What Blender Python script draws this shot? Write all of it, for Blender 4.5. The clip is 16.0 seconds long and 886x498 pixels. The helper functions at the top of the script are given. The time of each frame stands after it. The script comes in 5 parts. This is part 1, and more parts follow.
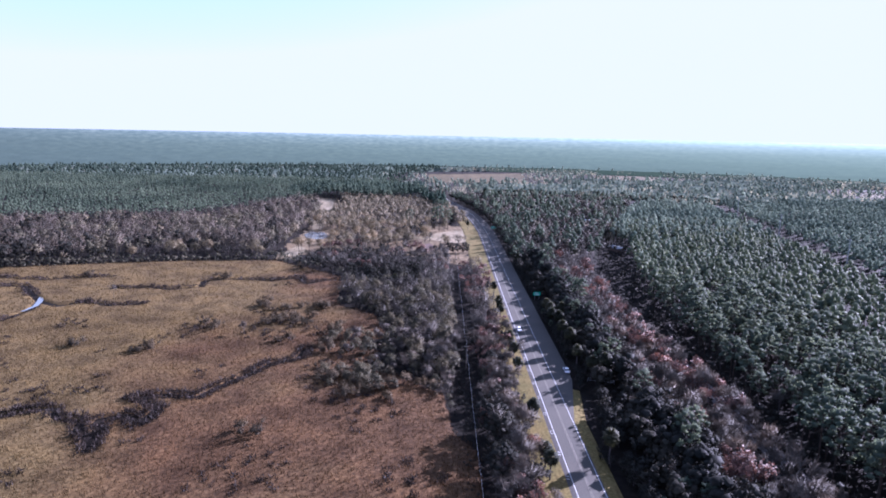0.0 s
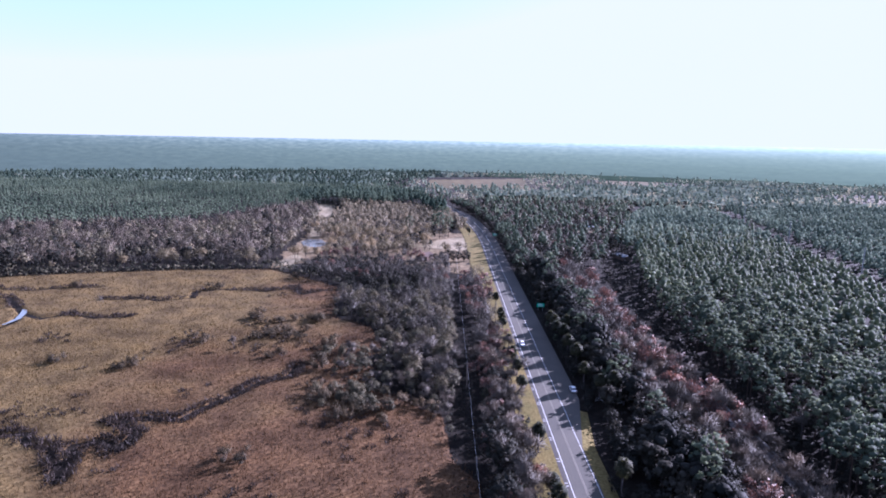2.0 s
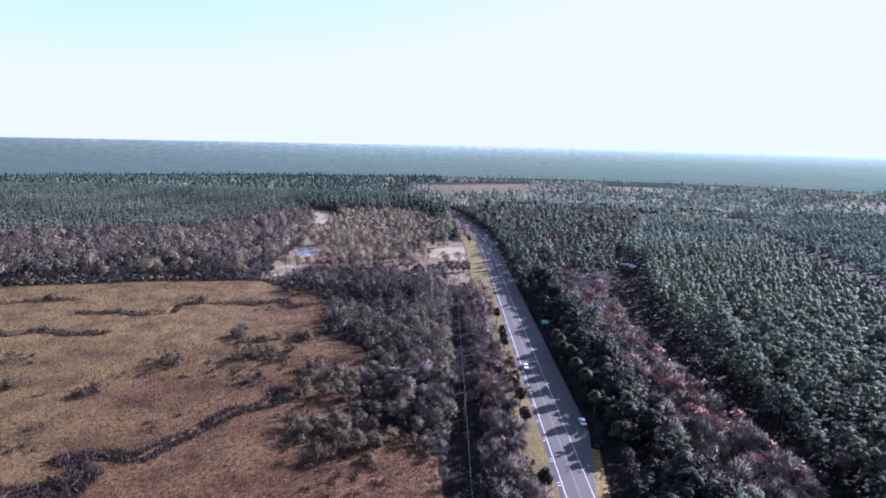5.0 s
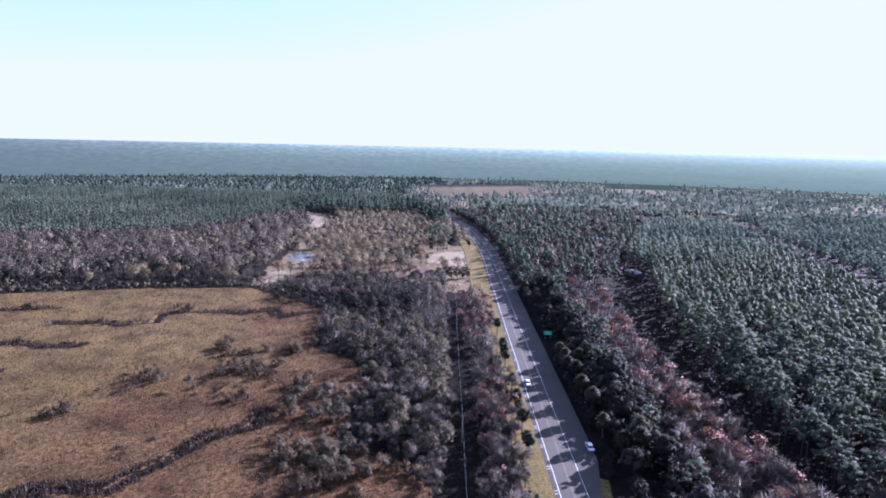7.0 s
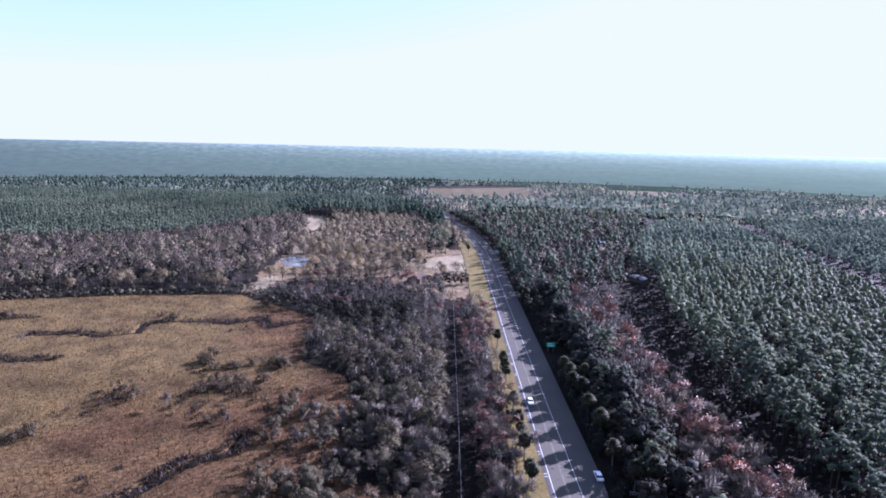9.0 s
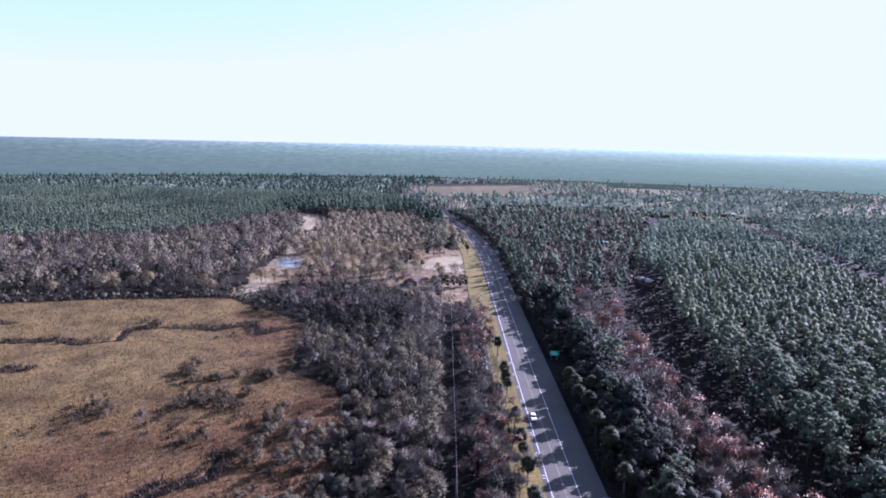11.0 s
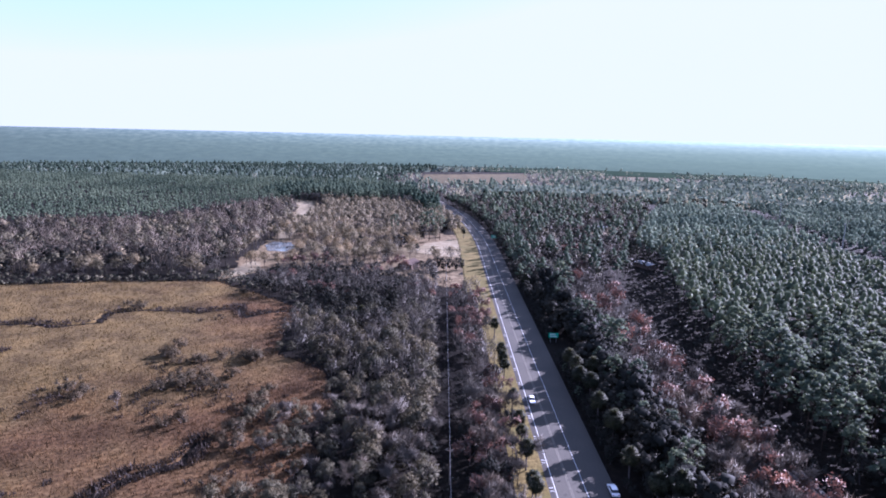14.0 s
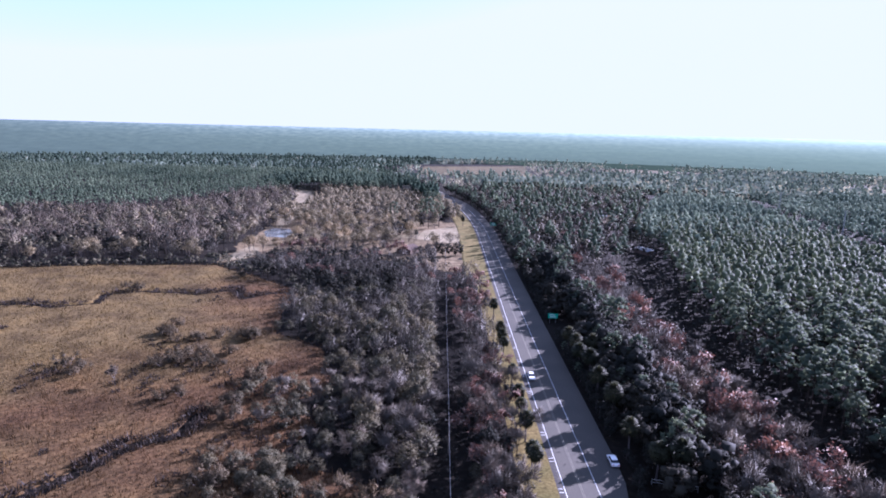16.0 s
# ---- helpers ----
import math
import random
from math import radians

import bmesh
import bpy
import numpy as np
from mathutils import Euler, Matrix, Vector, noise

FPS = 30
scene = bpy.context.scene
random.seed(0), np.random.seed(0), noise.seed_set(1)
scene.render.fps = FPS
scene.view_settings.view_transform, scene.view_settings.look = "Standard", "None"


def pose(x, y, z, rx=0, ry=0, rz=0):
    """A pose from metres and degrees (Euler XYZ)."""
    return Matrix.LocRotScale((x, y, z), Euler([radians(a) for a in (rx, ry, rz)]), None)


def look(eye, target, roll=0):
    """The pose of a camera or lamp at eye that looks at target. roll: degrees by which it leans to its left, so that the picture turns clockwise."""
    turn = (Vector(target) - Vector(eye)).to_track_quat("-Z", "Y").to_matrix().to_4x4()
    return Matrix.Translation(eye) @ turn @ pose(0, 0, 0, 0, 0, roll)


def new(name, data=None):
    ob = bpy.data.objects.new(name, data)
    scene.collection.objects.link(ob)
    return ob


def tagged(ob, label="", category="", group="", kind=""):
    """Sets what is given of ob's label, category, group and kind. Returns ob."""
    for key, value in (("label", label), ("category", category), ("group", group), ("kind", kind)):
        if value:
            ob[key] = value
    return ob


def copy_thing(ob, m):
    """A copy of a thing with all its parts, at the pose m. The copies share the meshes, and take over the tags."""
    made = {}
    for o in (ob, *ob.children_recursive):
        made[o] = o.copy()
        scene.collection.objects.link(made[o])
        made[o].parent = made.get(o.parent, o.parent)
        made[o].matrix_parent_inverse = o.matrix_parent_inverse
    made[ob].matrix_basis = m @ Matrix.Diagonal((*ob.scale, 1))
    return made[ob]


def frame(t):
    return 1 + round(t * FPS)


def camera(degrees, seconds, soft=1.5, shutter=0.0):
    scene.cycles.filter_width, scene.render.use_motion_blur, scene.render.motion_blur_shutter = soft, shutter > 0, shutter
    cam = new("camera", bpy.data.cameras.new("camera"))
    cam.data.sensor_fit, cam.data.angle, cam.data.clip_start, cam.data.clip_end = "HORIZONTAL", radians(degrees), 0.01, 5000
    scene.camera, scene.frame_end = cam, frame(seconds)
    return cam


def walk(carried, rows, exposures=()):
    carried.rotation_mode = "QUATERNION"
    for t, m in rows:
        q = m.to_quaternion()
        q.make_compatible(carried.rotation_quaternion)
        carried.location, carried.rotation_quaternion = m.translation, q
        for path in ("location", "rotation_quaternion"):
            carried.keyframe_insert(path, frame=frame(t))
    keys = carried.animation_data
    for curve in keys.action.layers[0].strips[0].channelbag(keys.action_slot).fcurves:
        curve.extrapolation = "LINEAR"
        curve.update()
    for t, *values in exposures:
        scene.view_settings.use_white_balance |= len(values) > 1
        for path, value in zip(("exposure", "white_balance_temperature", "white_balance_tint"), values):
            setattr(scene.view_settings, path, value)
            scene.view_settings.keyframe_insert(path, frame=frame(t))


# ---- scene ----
cam = camera(73.3, 16.0, soft=1.8)
METRES, EYE, TILT, LEAN, TURN = 98.0, 87.0, -10.9, -1.1, 0.0
ROWS = [
    (0.0, 0.0, 0.0, 0.0, 0.0, 0.0, -0.0),
    (0.5, 0.0012, 0.0293, 0.0068, 0.03, 0.1, 0.02),
    (1.0, 0.0035, 0.0602, 0.0129, 0.07, 0.24, 0.04),
    (1.5, 0.0061, 0.0917, 0.0184, 0.11, 0.36, 0.03),
    (2.0, 0.0086, 0.1242, 0.0249, 0.14, 0.48, 0.03),
    (2.5, 0.011, 0.1575, 0.0314, 0.17, 0.57, 0.01),
    (3.0, 0.0143, 0.1917, 0.038, 0.2, 0.65, -0.01),
    (3.5, 0.0175, 0.2267, 0.0454, 0.22, 0.71, -0.02),
    (4.0, 0.0207, 0.2626, 0.0521, 0.24, 0.8, -0.04),
    (6.5, 0.0385, 0.4469, 0.0871, 0.32, 1.02, -0.17),
    (7.0, 0.0415, 0.4847, 0.0946, 0.33, 1.07, -0.17),
    (7.5, 0.0449, 0.5227, 0.1022, 0.35, 1.09, -0.18),
    (8.0, 0.0477, 0.5604, 0.1102, 0.34, 1.1, -0.21),
    (8.5, 0.051, 0.5987, 0.1179, 0.34, 1.11, -0.22),
    (9.0, 0.054, 0.6369, 0.1248, 0.34, 1.15, -0.22),
    (11.5, 0.0652, 0.8137, 0.1551, 0.27, 0.84, -0.17),
    (12.0, 0.0673, 0.8415, 0.147, 0.2, 0.76, -0.13),
    (12.5, 0.07, 0.8632, 0.137, 0.15, 0.59, -0.1),
    (13.0, 0.0719, 0.8791, 0.1251, 0.11, 0.43, -0.11),
    (13.5, 0.0739, 0.8891, 0.1119, 0.06, 0.26, -0.12),
    (14.0, 0.0737, 0.8945, 0.0968, 0.02, 0.09, -0.19),
    (14.5, 0.0736, 0.8983, 0.0815, 0.01, -0.07, -0.19),
    (15.0, 0.074, 0.9014, 0.0657, -0.01, -0.17, -0.21),
    (15.5, 0.0742, 0.9041, 0.0499, -0.05, -0.23, -0.25),
    (16.0, 0.0734, 0.9062, 0.0351, -0.07, -0.37, -0.29),
]
walk(cam, [(t, pose(0, 0, EYE, TILT, LEAN, TURN) @ pose(METRES * x, METRES * y, METRES * z, 90 + pitch, roll, yaw)) for t, x, y, z, yaw, pitch, roll in ROWS], [(0.0, 2.35, 4900, 39), (16.0, 2.35, 4900, 39)])

# ---- light ----
SUN_AZ, SUN_EL = 54.0, 23.0          # degrees clockwise from straight ahead (+y), and above the horizon
world = bpy.data.worlds.new("sky_world")
scene.world = world
world.use_nodes = True
wn = world.node_tree.nodes
sky = wn.new("ShaderNodeTexSky")
sky.sky_type = "NISHITA"
sky.sun_disc = False
sky.sun_elevation, sky.sun_rotation = radians(SUN_EL), radians(SUN_AZ)
sky.air_density, sky.dust_density, sky.ozone_density = 0.9, 0.35, 0.6
wn["Background"].inputs["Strength"].default_value = 0.055
glare_cap = wn.new("ShaderNodeMixRGB")       # caps the sky colour, evening out the glare round the sun
glare_cap.blend_type = "DARKEN"
glare_cap.inputs["Fac"].default_value = 1.0
glare_cap.inputs["Color2"].default_value = (3.7, 3.65, 3.5, 1)
world.node_tree.links.new(sky.outputs["Color"], glare_cap.inputs["Color1"])
haze = wn.new("ShaderNodeMix")          # thin even haze over the whole sky
haze.data_type = "RGBA"
haze.inputs[0].default_value = 0.45
for socket in haze.inputs:
    if socket.identifier == "A_Color":
        world.node_tree.links.new(glare_cap.outputs["Color"], socket)
    elif socket.identifier == "B_Color":
        socket.default_value = (3.0, 3.3, 3.4, 1)
for socket in haze.outputs:
    if socket.identifier == "Result_Color":
        world.node_tree.links.new(socket, wn["Background"].inputs["Color"])
sun = new("sun", bpy.data.lights.new("sun", "SUN"))
sun.data.energy, sun.data.angle, sun.data.color = 4.5, radians(0.53), (1.0, 0.9, 0.78)
sun_way = Vector((math.sin(radians(SUN_AZ)) * math.cos(radians(SUN_EL)), math.cos(radians(SUN_AZ)) * math.cos(radians(SUN_EL)), math.sin(radians(SUN_EL))))
sun.matrix_world = look(sun_way * 500, (0, 0, 0))


# ---- materials ----
def nodes_of(name, rough=0.8):
    m = bpy.data.materials.new(name)
    m.use_nodes = True
    n = m.node_tree.nodes
    n["Principled BSDF"].inputs["Roughness"].default_value = rough
    return m, n, m.node_tree.links, n["Principled BSDF"]


def noise_node(n, k, scale, detail=4.0, coords="Object"):
    tc = n.new("ShaderNodeTexCoord")
    t = n.new("ShaderNodeTexNoise")
    t.inputs["Scale"].default_value, t.inputs["Detail"].default_value = scale, detail
    k.new(tc.outputs[coords], t.inputs["Vector"])
    return t


def ramp(n, k, source, stops):
    r = n.new("ShaderNodeValToRGB")
    e = r.color_ramp.elements
    while len(e) < len(stops):
        e.new(0.5)
    for el, (p, c) in zip(e, stops):
        el.position, el.color = p, (*c, 1)
    k.new(source, r.inputs["Fac"])
    return r


def mix_col(n, k, fac, a, b, mode="MIX"):
    m = n.new("ShaderNodeMix")
    m.data_type, m.blend_type = "RGBA", mode
    for v, s in ((fac, 0), (a, 6), (b, 7)):
        if isinstance(v, (int, float)):
            m.inputs[s].default_value = v
        elif isinstance(v, tuple):
            m.inputs[s].default_value = (*v, 1)
        else:
            k.new(v, m.inputs[s])
    return m.outputs[2]


def bump(n, k, b, source, strength, distance):
    u = n.new("ShaderNodeBump")
    u.inputs["Strength"].default_value, u.inputs["Distance"].default_value = strength, distance
    k.new(source, u.inputs["Height"])
    k.new(u.outputs["Normal"], b.inputs["Normal"])


def surface(name, stops, scale, rough=0.85, coarse=None, relief=0.0, metal=0.0, gloss=0.1):
    """A solid surface: fine grain by a ramp, and broad stains by a second noise."""
    m, n, k, b = nodes_of(name, rough)
    b.inputs["Specular IOR Level"].default_value = gloss
    b.inputs["Metallic"].default_value = metal
    fine = noise_node(n, k, scale, 6.0)
    col = ramp(n, k, fine.outputs["Fac"], stops).outputs["Color"]
    if coarse:
        size, low, high = coarse
        broad = noise_node(n, k, size, 3.0)
        shade = ramp(n, k, broad.outputs["Fac"], ((0.3, low), (0.7, high))).outputs["Color"]
        col = mix_col(n, k, 1.0, col, shade, "MULTIPLY")
    k.new(col, b.inputs["Base Color"])
    if relief:
        bump(n, k, b, fine.outputs["Fac"], 0.6, relief)
    return m


def foliage(name, stops, through_light=0.3, tree_scale=0.11, rough=0.6, warm=(1.15, 1.1, 0.9), gloss=0.12):
    """Leaves or needles: every leaf differs a little, and every tree from the next."""
    m, n, k, b = nodes_of(name, rough)
    b.inputs["Specular IOR Level"].default_value = gloss
    geo = n.new("ShaderNodeNewGeometry")
    ob = n.new("ShaderNodeObjectInfo")
    broad = noise_node(n, k, tree_scale, 2.0)
    leaf = ramp(n, k, geo.outputs["Random Per Island"], stops).outputs["Color"]
    tree = ramp(n, k, broad.outputs["Fac"], ((0.32, (0.62, 0.66, 0.66)), (0.68, (1.35, 1.28, 1.22)))).outputs["Color"]
    each = ramp(n, k, ob.outputs["Random"], ((0.0, (0.75, 0.78, 0.8)), (0.5, (1.0, 1.0, 1.0)), (1.0, (1.3, 1.2, 1.1)))).outputs["Color"]
    col = mix_col(n, k, 1.0, mix_col(n, k, 1.0, leaf, tree, "MULTIPLY"), each, "MULTIPLY")
    k.new(col, b.inputs["Base Color"])
    tr = n.new("ShaderNodeBsdfTranslucent")
    k.new(mix_col(n, k, 1.0, col, warm, "MULTIPLY"), tr.inputs["Color"])
    mx = n.new("ShaderNodeMixShader")
    mx.inputs["Fac"].default_value = through_light
    k.new(b.outputs["BSDF"], mx.inputs[1])
    k.new(tr.outputs["BSDF"], mx.inputs[2])
    k.new(mx.outputs["Shader"], n["Material Output"].inputs["Surface"])
    return m


# litter toned near black: shade under the woods is put into its colour
M_GROUND = surface("shade_toned_leaf_litter", ((0.3, (0.0054, 0.0043, 0.0035)), (0.55, (0.0098, 0.0079, 0.006)), (0.75, (0.018, 0.0144, 0.0098))), 0.6, 0.95, (0.02, (0.7, 0.75, 0.7), (1.2, 1.1, 1.0)), 0.2)
M_ROAD = surface("aged_asphalt", ((0.35, (0.058, 0.0543, 0.0463)), (0.65, (0.0782, 0.0729, 0.0623))), 3.0, 0.9, (0.07, (0.85, 0.86, 0.88), (1.1, 1.08, 1.05)), 0.01, gloss=0.2)
M_SHOULDER = surface("dark_asphalt", ((0.35, (0.0449, 0.0401, 0.0381)), (0.65, (0.0721, 0.0673, 0.0626))), 2.0, 0.9)
M_WHITE = surface("worn_white_paint", ((0.3, (0.375, 0.375, 0.375)), (0.5, (0.5625, 0.5625, 0.555))), 1.2, 0.6)
M_YELLOW = surface("worn_yellow_paint", ((0.3, (0.117, 0.1102, 0.0945)), (0.6, (0.1618, 0.1482, 0.117))), 1.0, 0.6)
M_VERGE = surface("dry_verge_grass", ((0.3, (0.0693, 0.0546, 0.0204)), (0.5, (0.1207, 0.0981, 0.0358)), (0.72, (0.1722, 0.1436, 0.0612))), 1.4, 0.95, (0.09, (0.72, 0.76, 0.66), (1.15, 1.05, 1.0)), 0.1)
M_SAND = surface("pale_sand", ((0.3, (0.1595, 0.1288, 0.0824)), (0.5, (0.2123, 0.1805, 0.1226)), (0.7, (0.2712, 0.2419, 0.1711))), 0.25, 0.95, (0.035, (0.6, 0.58, 0.5), (1.15, 1.12, 1.1)), 0.05)
M_FIELD = surface("straw_field", ((0.3, (0.0464, 0.0363, 0.0197)), (0.6, (0.0834, 0.067, 0.0362))), 0.05, 0.95, (0.006, (0.75, 0.8, 0.7), (1.15, 1.1, 1.0)))
M_MUD = surface("dark_mud", ((0.3, (0.0054, 0.0048, 0.0041)), (0.7, (0.0156, 0.0122, 0.0102))), 0.8, 0.95)
M_BARK = surface("pine_bark", ((0.3, (0.0313, 0.0224, 0.0177)), (0.7, (0.085, 0.0626, 0.0496))), 3.0, 0.9)
M_GREYBARK = surface("grey_bark", ((0.3, (0.0537, 0.0449, 0.0428)), (0.7, (0.1346, 0.117, 0.1102))), 3.0, 0.9)
M_WOODPOLE = surface("weathered_pole_wood", ((0.3, (0.0898, 0.0762, 0.0626)), (0.7, (0.1618, 0.1435, 0.1258))), 4.0, 0.85)
M_CONCRETE = surface("pale_concrete", ((0.3, (0.272, 0.272, 0.2652)), (0.7, (0.374, 0.374, 0.3604))), 2.0, 0.8)
M_PINE = foliage("pine_needles", ((0.0, (0.092, 0.120, 0.089)), (0.5, (0.112, 0.146, 0.109)), (1.0, (0.137, 0.177, 0.133))), 0.62, gloss=0.04)
# evergreen leaf colour lowered to carry the shade inside the woods
M_LEAF = foliage("shade_toned_evergreen_leaves", ((0.0, (0.02, 0.02, 0.017)), (0.5, (0.024, 0.025, 0.021)), (1.0, (0.029, 0.03, 0.026))), 0.18, gloss=0.03)
M_SCRUB = foliage("grey_green_scrub_leaves", ((0.0, (0.071, 0.066, 0.046)), (0.5, (0.086, 0.08, 0.056)), (1.0, (0.105, 0.098, 0.068))), 0.22, gloss=0.06)
M_TWIG = foliage("bare_twigs", ((0.0, (0.077, 0.07, 0.06)), (0.5, (0.094, 0.085, 0.073)), (1.0, (0.115, 0.104, 0.089))), 0.16, warm=(1.0, 0.95, 0.95))
M_RED = foliage("red_maple_leaves", ((0.0, (0.108, 0.069, 0.056)), (0.5, (0.132, 0.084, 0.068)), (1.0, (0.161, 0.102, 0.083))), 0.24, warm=(1.25, 0.95, 0.9))
M_TAN = foliage("tan_oak_leaves", ((0.0, (0.115, 0.098, 0.064)), (0.5, (0.165, 0.14, 0.092)), (1.0, (0.223, 0.189, 0.124))), 0.35)
# grey winter woods, with haze put into the colour as extra paleness
M_HAZELEAF = foliage("haze_paled_winter_woods", ((0.0, (0.181, 0.191, 0.166)), (0.5, (0.221, 0.233, 0.204)), (1.0, (0.269, 0.285, 0.248))), 0.55, tree_scale=0.02, gloss=0.0)
M_PALM = foliage("palm_fronds", ((0.0, (0.022, 0.025, 0.016)), (0.5, (0.036, 0.041, 0.026)), (1.0, (0.054, 0.061, 0.039))), 0.3, gloss=0.1, rough=0.6)
M_RUSH = foliage("dark_rush", ((0.0, (0.022, 0.017, 0.016)), (0.5, (0.036, 0.029, 0.026)), (1.0, (0.054, 0.044, 0.039))), 0.2)
# pine needles paled in the base colour to stand in for distant haze
M_HAZEPINE = foliage("haze_paled_needles", ((0.0, (0.154, 0.189, 0.151)), (0.5, (0.198, 0.242, 0.193)), (1.0, (0.247, 0.303, 0.242))), 0.65, tree_scale=0.02, warm=(1.0, 1.0, 1.0), gloss=0.0)
# darker copy of the same needles, for western stands without the painted haze
M_UNHAZEDPINE = foliage("unhazed_pine_needles", ((0.0, (0.067, 0.091, 0.069)), (0.5, (0.096, 0.13, 0.098)), (1.0, (0.125, 0.169, 0.127))), 0.6, tree_scale=0.012, warm=(1.0, 1.0, 0.95), gloss=0.0)
M_BUSH = foliage("grey_brown_bush_twigs", ((0.0, (0.07, 0.057, 0.041)), (0.5, (0.085, 0.07, 0.05)), (1.0, (0.104, 0.085, 0.061))), 0.25, gloss=0.03)
M_LITTER = surface("sandy_oak_litter", ((0.3, (0.0686, 0.0505, 0.0285)), (0.5, (0.1242, 0.0944, 0.0569)), (0.72, (0.1935, 0.1559, 0.0994))), 0.3, 0.95, (0.04, (0.7, 0.7, 0.65), (1.2, 1.15, 1.1)), 0.1)
M_BALLAST = surface("pale_rail_ballast", ((0.3, (0.0986, 0.0898, 0.0809)), (0.7, (0.1795, 0.1659, 0.1482))), 2.5, 0.95, None, 0.1)
M_RUST = surface("rusty_rail_steel", ((0.3, (0.0449, 0.0292, 0.0224)), (0.7, (0.0898, 0.0585, 0.0449))), 3.0, 0.6, None, 0.0, 0.5)
M_SLEEPER = surface("dark_timber_sleeper", ((0.3, (0.0224, 0.019, 0.0163)), (0.7, (0.0537, 0.0449, 0.0381))), 2.0, 0.9)


def marsh_material(name, relief):
    m, n, k, b = nodes_of(name, 0.9)
    b.inputs["Specular IOR Level"].default_value = 0.1
    geo = n.new("ShaderNodeNewGeometry")
    fine = noise_node(n, k, 0.9, 6.0)
    mid = noise_node(n, k, 0.07, 4.0)
    broad = noise_node(n, k, 0.016, 3.0)
    src = geo.outputs["Random Per Island"] if not relief else fine.outputs["Fac"]
    low, high = (0.0, 1.0) if not relief else (0.3, 0.7)
    gold = ramp(n, k, src, ((low, (0.0565, 0.0389, 0.0163)), (0.5, (0.1013, 0.0687, 0.0274)), (high, (0.1521, 0.1122, 0.0509)))).outputs["Color"]
    red = ramp(n, k, src, ((low, (0.0378, 0.0231, 0.0122)), (0.5, (0.0755, 0.0415, 0.0190)), (high, (0.118, 0.0714, 0.0352)))).outputs["Color"]
    pos = n.new("ShaderNodeSeparateXYZ")
    k.new(geo.outputs["Position"], pos.inputs["Vector"])
    east = n.new("ShaderNodeMapRange")
    east.inputs["From Min"].default_value, east.inputs["From Max"].default_value = -165.0, -15.0
    east.inputs["To Min"].default_value, east.inputs["To Max"].default_value = -0.25, 0.35
    k.new(pos.outputs["X"], east.inputs["Value"])
    add = n.new("ShaderNodeMath")
    add.operation = "ADD"
    k.new(east.outputs["Result"], add.inputs[0])
    k.new(broad.outputs["Fac"], add.inputs[1])
    redness = ramp(n, k, add.outputs[0], ((0.42, (0, 0, 0)), (0.72, (1, 1, 1)))).outputs["Color"]
    col = mix_col(n, k, redness, gold, red)
    patch = ramp(n, k, mid.outputs["Fac"], ((0.3, (0.5, 0.48, 0.48)), (0.5, (0.95, 0.95, 0.95)), (0.7, (1.25, 1.22, 1.12)))).outputs["Color"]
    k.new(mix_col(n, k, 1.0, col, patch, "MULTIPLY"), b.inputs["Base Color"])
    if relief:
        bump(n, k, b, fine.outputs["Fac"], 0.8, relief)
    else:
        tr = n.new("ShaderNodeBsdfTranslucent")
        k.new(col, tr.inputs["Color"])
        mx = n.new("ShaderNodeMixShader")
        mx.inputs["Fac"].default_value = 0.3
        k.new(b.outputs["BSDF"], mx.inputs[1])
        k.new(tr.outputs["BSDF"], mx.inputs[2])
        k.new(mx.outputs["Shader"], n["Material Output"].inputs["Surface"])
    return m


M_MARSH, M_MARSHGRASS = marsh_material("marsh_thatch", 0.12), marsh_material("marsh_grass_blades", 0.0)


def plain(name, colour, rough=0.5, metal=0.0, coat=0.0):
    m, n, k, b = nodes_of(name, rough)
    b.inputs["Metallic"].default_value, b.inputs["Coat Weight"].default_value = metal, coat
    grain = noise_node(n, k, 6.0, 4.0)
    tone = ramp(n, k, grain.outputs["Fac"], ((0.3, tuple(c * 0.88 for c in colour)), (0.7, tuple(min(1, c * 1.06) for c in colour)))).outputs["Color"]
    k.new(tone, b.inputs["Base Color"])
    return m


M_SIGN = plain("green_sign_sheeting", (0.02, 0.42, 0.25), 0.35)
M_SIGNTEXT = plain("white_sign_sheeting", (0.8, 0.8, 0.8), 0.4)
M_STEEL = plain("galvanised_steel", (0.45, 0.46, 0.47), 0.4, 0.8)
M_CARWHITE = plain("white_car_paint", (0.8, 0.8, 0.8), 0.25, 0.0, 0.8)
M_CARGREY = plain("silver_car_paint", (0.55, 0.56, 0.57), 0.3, 0.4, 0.8)
M_TYRE = plain("tyre_rubber", (0.02, 0.02, 0.02), 0.8)
M_GLASS = plain("dark_window_glass", (0.02, 0.025, 0.03), 0.05)
M_LAMP = plain("clear_lamp_lens", (0.7, 0.7, 0.68), 0.1)
M_TAIL = plain("red_lamp_lens", (0.5, 0.03, 0.03), 0.2)
M_ROOF = surface("brown_shingles", ((0.3, (0.0496, 0.0347, 0.0292)), (0.7, (0.0809, 0.0585, 0.0496))), 1.5, 0.9)
M_TINROOF = surface("pale_metal_roof", ((0.3, (0.155, 0.1632, 0.1665)), (0.7, (0.2132, 0.2244, 0.2289))), 0.8, 0.7)
M_WALL = surface("painted_board_wall", ((0.3, (0.117, 0.085, 0.0653)), (0.7, (0.1523, 0.1122, 0.0898))), 1.0, 0.8)
M_WATER, _n, _k, _b = nodes_of("still_water", 0.04)
_b.inputs["Base Color"].default_value = (0.14, 0.15, 0.15, 1)
bump(_n, _k, _b, noise_node(_n, _k, 1.5, 3.0).outputs["Fac"], 0.02, 0.01)


# ---- mesh helpers ----
rng = np.random.default_rng(7)


